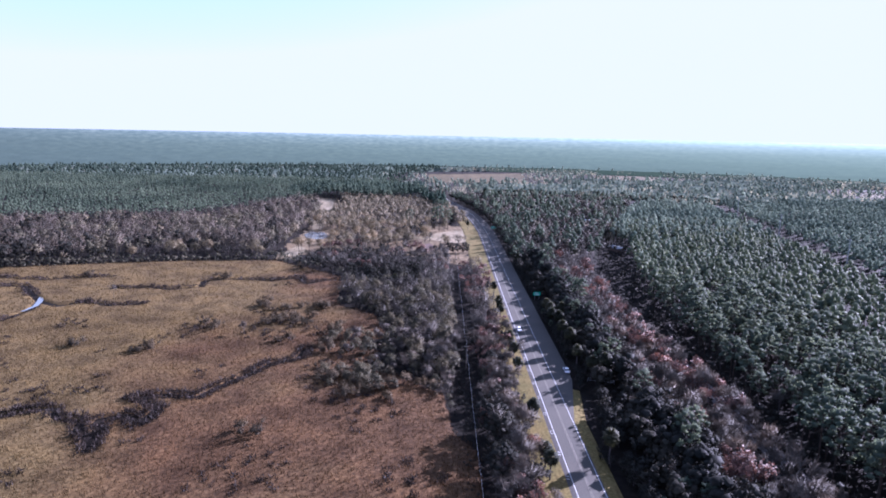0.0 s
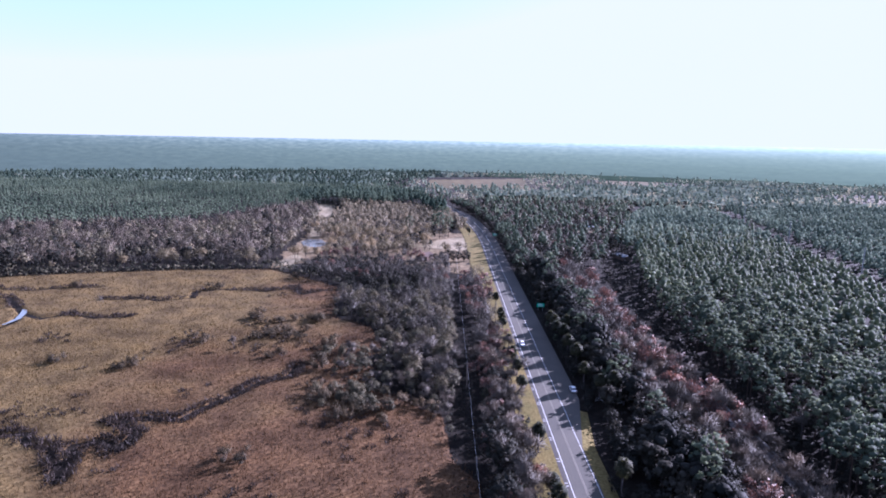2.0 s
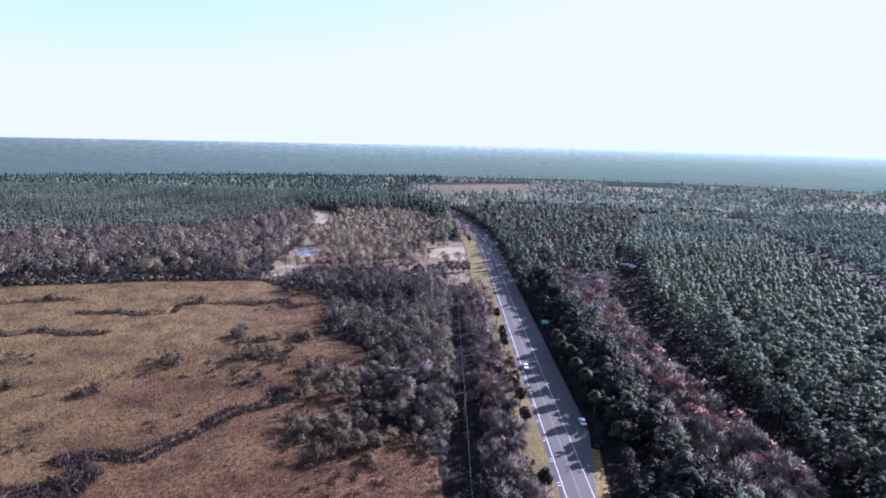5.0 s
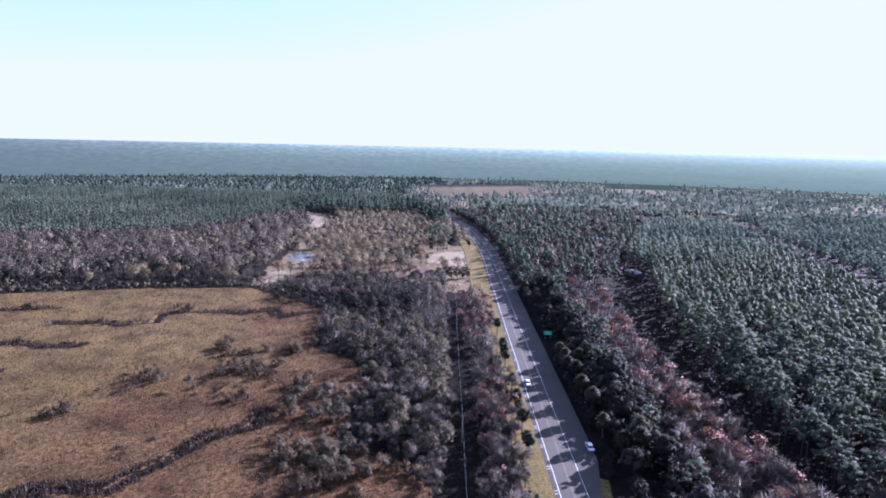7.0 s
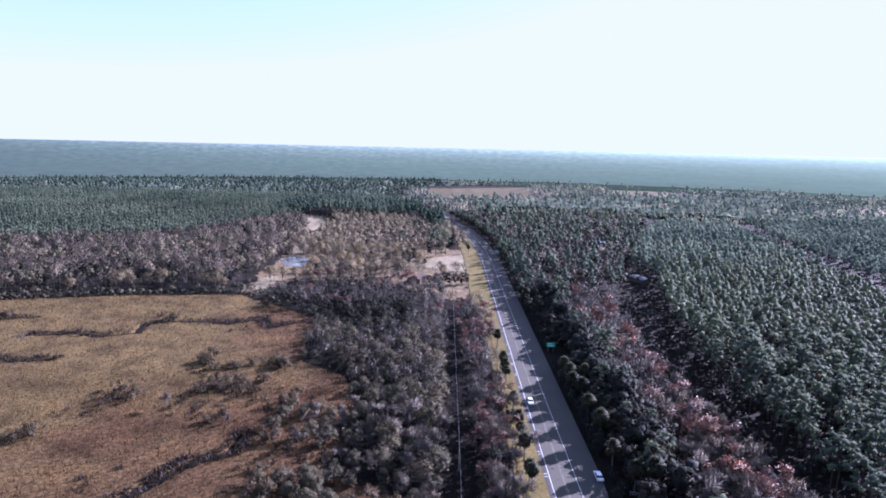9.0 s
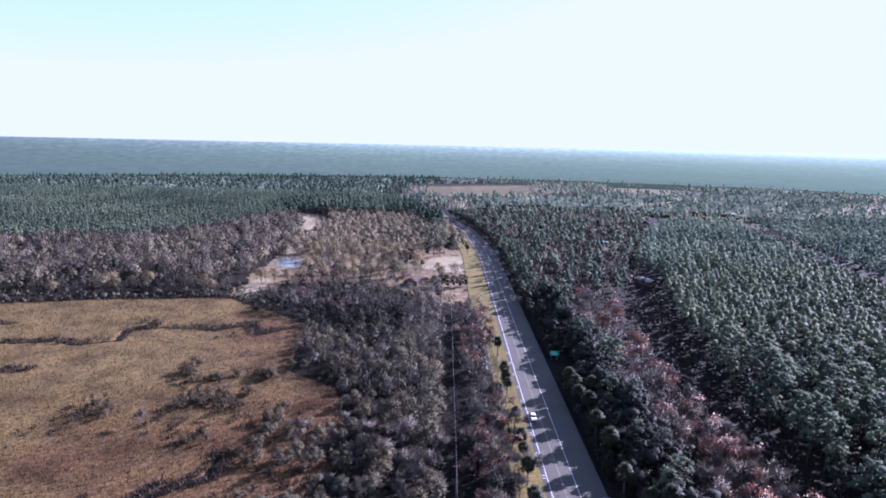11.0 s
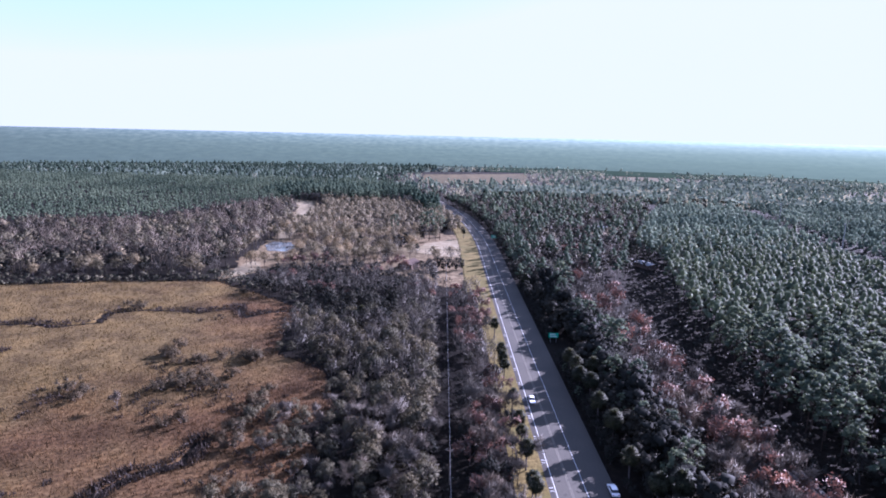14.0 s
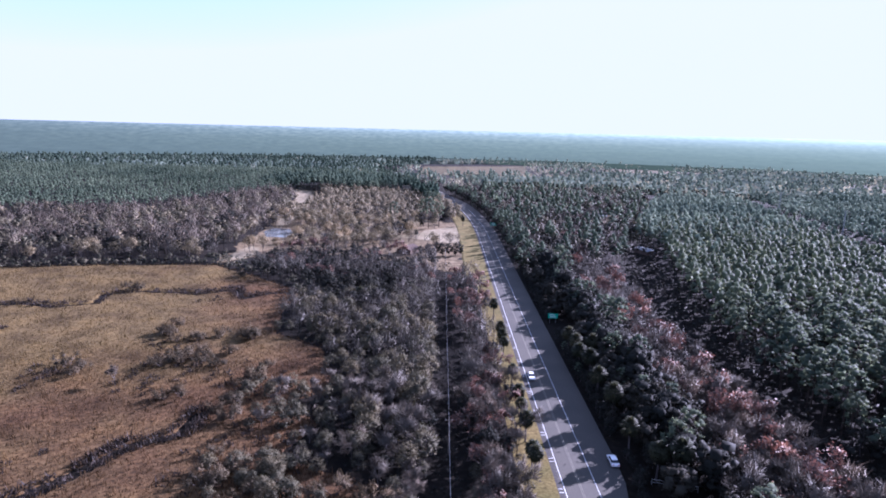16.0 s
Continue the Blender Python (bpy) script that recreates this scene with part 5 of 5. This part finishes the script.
def gable_house(m, w, d, h, roof_h, roof_mat, label):
    ob = thing("house", m, label, "house")
    bm = bmesh.new()
    for x0, y0, x1, y1 in ((-w / 2, -d / 2, w / 2, -d / 2), (-w / 2, d / 2, w / 2, d / 2), (-w / 2, -d / 2, -w / 2, d / 2), (w / 2, -d / 2, w / 2, d / 2)):
        box(bm, (x0 + x1) / 2, (y0 + y1) / 2, h / 2 - 0.1, abs(x1 - x0) + 0.2, abs(y1 - y0) + 0.2 if x0 == x1 else 0.2, h + 0.2)
    for y in (-d / 2, d / 2):
        a = [bm.verts.new(p) for p in ((-w / 2 - 0.1, y - 0.1, h), (w / 2 + 0.1, y - 0.1, h), (0, y - 0.1, h + roof_h), (-w / 2 - 0.1, y + 0.1, h), (w / 2 + 0.1, y + 0.1, h), (0, y + 0.1, h + roof_h))]
        for f in ((0, 1, 2), (5, 4, 3), (0, 2, 5, 3), (1, 4, 5, 2), (0, 3, 4, 1)):
            bm.faces.new([a[i] for i in f])
    part("wall", bm, M_WALL, ob)
    for s_ in (-1, 1):
        bm = bmesh.new()
        over = 0.6
        k = (w / 2 + over) / (w / 2)
        p = [(0, -d / 2 - over, h + roof_h + 0.12), (0, d / 2 + over, h + roof_h + 0.12), (s_ * w / 2 * k, d / 2 + over, h + roof_h * (1 - k) + 0.12), (s_ * w / 2 * k, -d / 2 - over, h + roof_h * (1 - k) + 0.12)]
        up = [bm.verts.new((x, y, z + 0.12)) for x, y, z in p]
        dn = [bm.verts.new(q) for q in p]
        bm.faces.new(up)
        bm.faces.new(dn[::-1])
        for i in range(4):
            bm.faces.new((up[i], dn[i], dn[(i + 1) % 4], up[(i + 1) % 4]))
        bmesh.ops.recalc_face_normals(bm, faces=bm.faces[:])
        part("roof_slope", bm, roof_mat, ob)
    for x in (-w * 0.28, w * 0.28):
        win = part("window", box(bmesh.new(), x, -d / 2 - 0.12, 1.6, 1.3, 0.08, 1.2, 0.02), M_WHITE, ob, "white window frame")
        part("pane", box(bmesh.new(), x, -d / 2 - 0.17, 1.6, 1.1, 0.03, 1.0), M_GLASS, win, "dark window pane")
    door = part("door", box(bmesh.new(), 0, -d / 2 - 0.12, 1.02, 0.95, 0.08, 2.05, 0.02), M_WOODPOLE, ob, "brown front door")
    part("handle", box(bmesh.new(), 0.36, -d / 2 - 0.18, 1.0, 0.06, 0.05, 0.12), M_STEEL, door)
    return ob


gable_house(pose(-12, 446, GROUND_Z, 0, 0, -24), 9.0, 12.0, 3.0, 1.7, M_ROOF, "single-storey house with a brown shingle roof among trees")
gable_house(pose(139, 461, GROUND_Z, 0, 0, 20), 7.0, 13.0, 2.7, 0.6, M_TINROOF, "long low building with a pale metal roof in the woods")
gable_house(pose(147, 612, GROUND_Z, 0, 0, 75), 9.0, 14.0, 3.6, 0.6, M_TINROOF, "white-roofed building in a small woodland yard")

# railway in its cutting through the woods
RAIL_YS = list(range(-40, 232, 12))


def rail_pt(y, off, z):
    s = 0.0011 * max(0.0, y - 200.0)
    n = math.hypot(1, s)
    return (corridor(y) + off / n, y - off * s / n, z)


track = ribbon("railway_track", [[rail_pt(y, o, z) for o, z in ((-2.8, GROUND_Z - 0.05), (-1.7, -0.1), (1.7, -0.1), (2.8, GROUND_Z - 0.05))] for y in RAIL_YS], M_BALLAST)
tagged(track, "single railway track on pale ballast in the woods", "railway", "", "structure")
for off in (-0.75, 0.75):
    ribbon("rail", [[rail_pt(y, off + o, z) for o, z in ((-0.06, -0.08), (-0.05, 0.1), (0.05, 0.1), (0.06, -0.08))] for y in RAIL_YS], M_RUST, track)
sl = []
for y in np.arange(60, 226, 0.65):
    (x0, y0, _z), (x1, y1, _z) = rail_pt(y, -1.25, 0), rail_pt(y, 1.25, 0)
    A, B, C, D = (x0, y0 - 0.12, -0.05), (x1, y1 - 0.12, -0.05), (x1, y1 + 0.12, -0.05), (x0, y0 + 0.12, -0.05)
    lowA, lowB = (x0, y0 - 0.12, -0.11), (x1, y1 - 0.12, -0.11)
    sl += [(A, B, C), (A, C, D), (lowA, lowB, B), (lowA, B, A)]
tagged(mesh_part("sleepers", soup("sleepers", sl, M_SLEEPER), track), "dark timber sleepers", "", "", "stuff")

def pipe_fence(points, height, label):
    """Thin rails on upright posts, from point to point."""
    ob = thing("pipe_fence", pose(points[0][0], points[0][1], GROUND_Z), label, "fence")
    local = [(x - points[0][0], y - points[0][1]) for x, y in points]
    for x, y in local:
        part("post", rod(bmesh.new(), (x, y, -0.2), (x, y, height), 0.06, 0.06, 8), M_STEEL, ob)
    for (x0, y0), (x1, y1) in zip(local[:-1], local[1:]):
        for z in (height - 0.08, height * 0.5):
            part("rail", rod(bmesh.new(), (x0, y0, z), (x1, y1, z), 0.045, 0.045, 8), M_STEEL, ob)
    return ob


pipe_fence([(54.5, 204.5), (57.5, 203.6), (60.5, 202.8), (63.5, 202.0)], 1.5, "pale steel pipe fence in the shade under roadside trees")

# white bars across the shoulder
bars = []
for y in np.arange(104, 330, 12.0):
    for dy in (0.0, 1.3):
        A, B = road_pt(y + dy, -1.3, 0.004), road_pt(y + dy, -0.35, 0.012)
        C, D = road_pt(y + dy + 0.2, -0.35, 0.012), road_pt(y + dy + 0.2, -1.3, 0.004)
        bars += [(A, B, C), (A, C, D)]
tagged(mesh_part("shoulder_marks", soup("shoulder_marks", bars, M_WHITE), shoulder), "short white bars across the shoulder", "", "", "stuff")

# single trees round the house and on the marsh
for x, y, k in ((-4, 440, 0.7), (1, 438, 0.85), (5, 441, 0.95), (9, 439, 1.0), (13, 442, 0.9), (17, 439, 0.95), (20, 443, 0.8), (-36, 494, 1.1), (-31, 497, 1.25), (-26, 496, 1.35), (-22, 506, 1.3), (-18, 514, 1.2), (25, 584, 0.6), (11, 585, 1.1), (15, 592, 1.2), (19, 600, 1.2), (13, 600, 1.0), (-28, 455, 0.8), (-45, 440, 0.7), (-49, 500, 1.1), (-66, 470, 0.9), (-80, 455, 1.0), (-60, 560, 1.1), (-100, 560, 1.1), (-8, 546, 1.3)):
    plant("cedar_tree", x, y, k)
for x, y, k in ((57, 211, 0.7), (61, 212, 0.68), (66, 213, 0.8), (70, 214, 0.9), (30, 286, 0.62), (134, 448, 0.6), (140, 447, 0.55), (146, 450, 0.65), (130, 452, 0.7)):
    plant("evergreen_tree", x, y, k)
for x, y, k in ((3, 472, 0.8), (14, 470, 0.8), (19, 484, 0.6), (3, 540, 0.9), (17, 566, 0.8)):
    plant("oak_tree", x, y, k)
for x, y, k in ((-122, 470, 0.9), (-124, 486, 1.0), (-125, 505, 0.9), (-88, 470, 0.8), (-90, 486, 0.85), (-86, 512, 1.0), (-124, 545, 1.0), (-108, 556, 0.9), (-127, 575, 1.1), (-110, 586, 1.0), (-132, 610, 1.0), (-114, 622, 1.0), (-136, 650, 1.1), (-118, 660, 1.0), (-140, 690, 1.0), (-124, 705, 1.1)):
    plant("oak_tree", x, y, k)
for x, y, k in ((-84, 438, 0.8), (-80, 442, 0.85), (-76, 440, 0.75), (-71, 446, 0.8), (-66, 449, 0.85), (-61, 446, 0.7), (-22, 436, 0.9), (-18, 440, 0.95), (-15, 435, 0.85), (18, 297, 0.85), (20, 304, 0.8), (95, 483, 1.2), (89, 425, 1.1), (100, 490, 1.0), (120, 560, 1.2)):
    plant("red_maple", x, y, k)
for _ in range(30):
    plant("scrub_tree", -27 + rng.normal(0, 6.5), 201 + rng.normal(0, 4.5), rng.uniform(0.45, 0.85))
for _ in range(16):
    plant("scrub_tree", -44 + rng.normal(0, 5.0), 246 + rng.normal(0, 5.0), rng.uniform(0.35, 0.75))
for x, y, k in ((-30, 207, 0.8), (-26, 203, 0.7), (-22, 208, 0.8), (-18, 205, 0.75), (-33, 201, 0.55), (-24, 198, 0.5), (-110, 406, 0.8), (-104, 408, 0.9), (-98, 410, 1.0), (-93, 414, 1.1), (-117, 410, 1.0), (-97, 420, 0.9), (-116, 424, 1.1), (-108, 403, 0.6)):
    plant("scrub_tree", x, y, k)
for x, y, k in ((-2, 540, 1.25), (-6, 549, 1.2), (-30, 560, 1.0), (6, 548, 1.1)):
    plant("pine_tree", x, y, k)
for x, y, k in ((17, 138, 1.25), (22, 146, 1.15), (18, 154, 1.35), (23, 160, 1.1), (16, 164, 1.3), (20, 171, 1.15), (21, 130, 1.1)):
    plant("evergreen_tree" if k > 1.2 else "bare_tree", x, y, k)
for x, y, k in ((-1, 632, 1.1), (-6, 638, 1.2), (4, 628, 1.0)):
    plant("pine_tree", x, y, k)
for x, y, k in ((23, 201, 0.85), (20, 206, 0.8), (19, 196, 0.95), (22, 188, 0.9), (17, 183, 0.95), (23, 178, 0.8)):
    plant("bare_tree", x, y, k)
for x, y, k in ((-85, 248, 0.6), (-170, 300, 0.45)):
    plant("bare_tree", x, y, k, -0.2)
for x, y, k in ((-106, 478, 0.55), (-112, 474, 0.5), (-99, 480, 0.6)):
    plant("bare_tree", x, y, k)

raise_all()
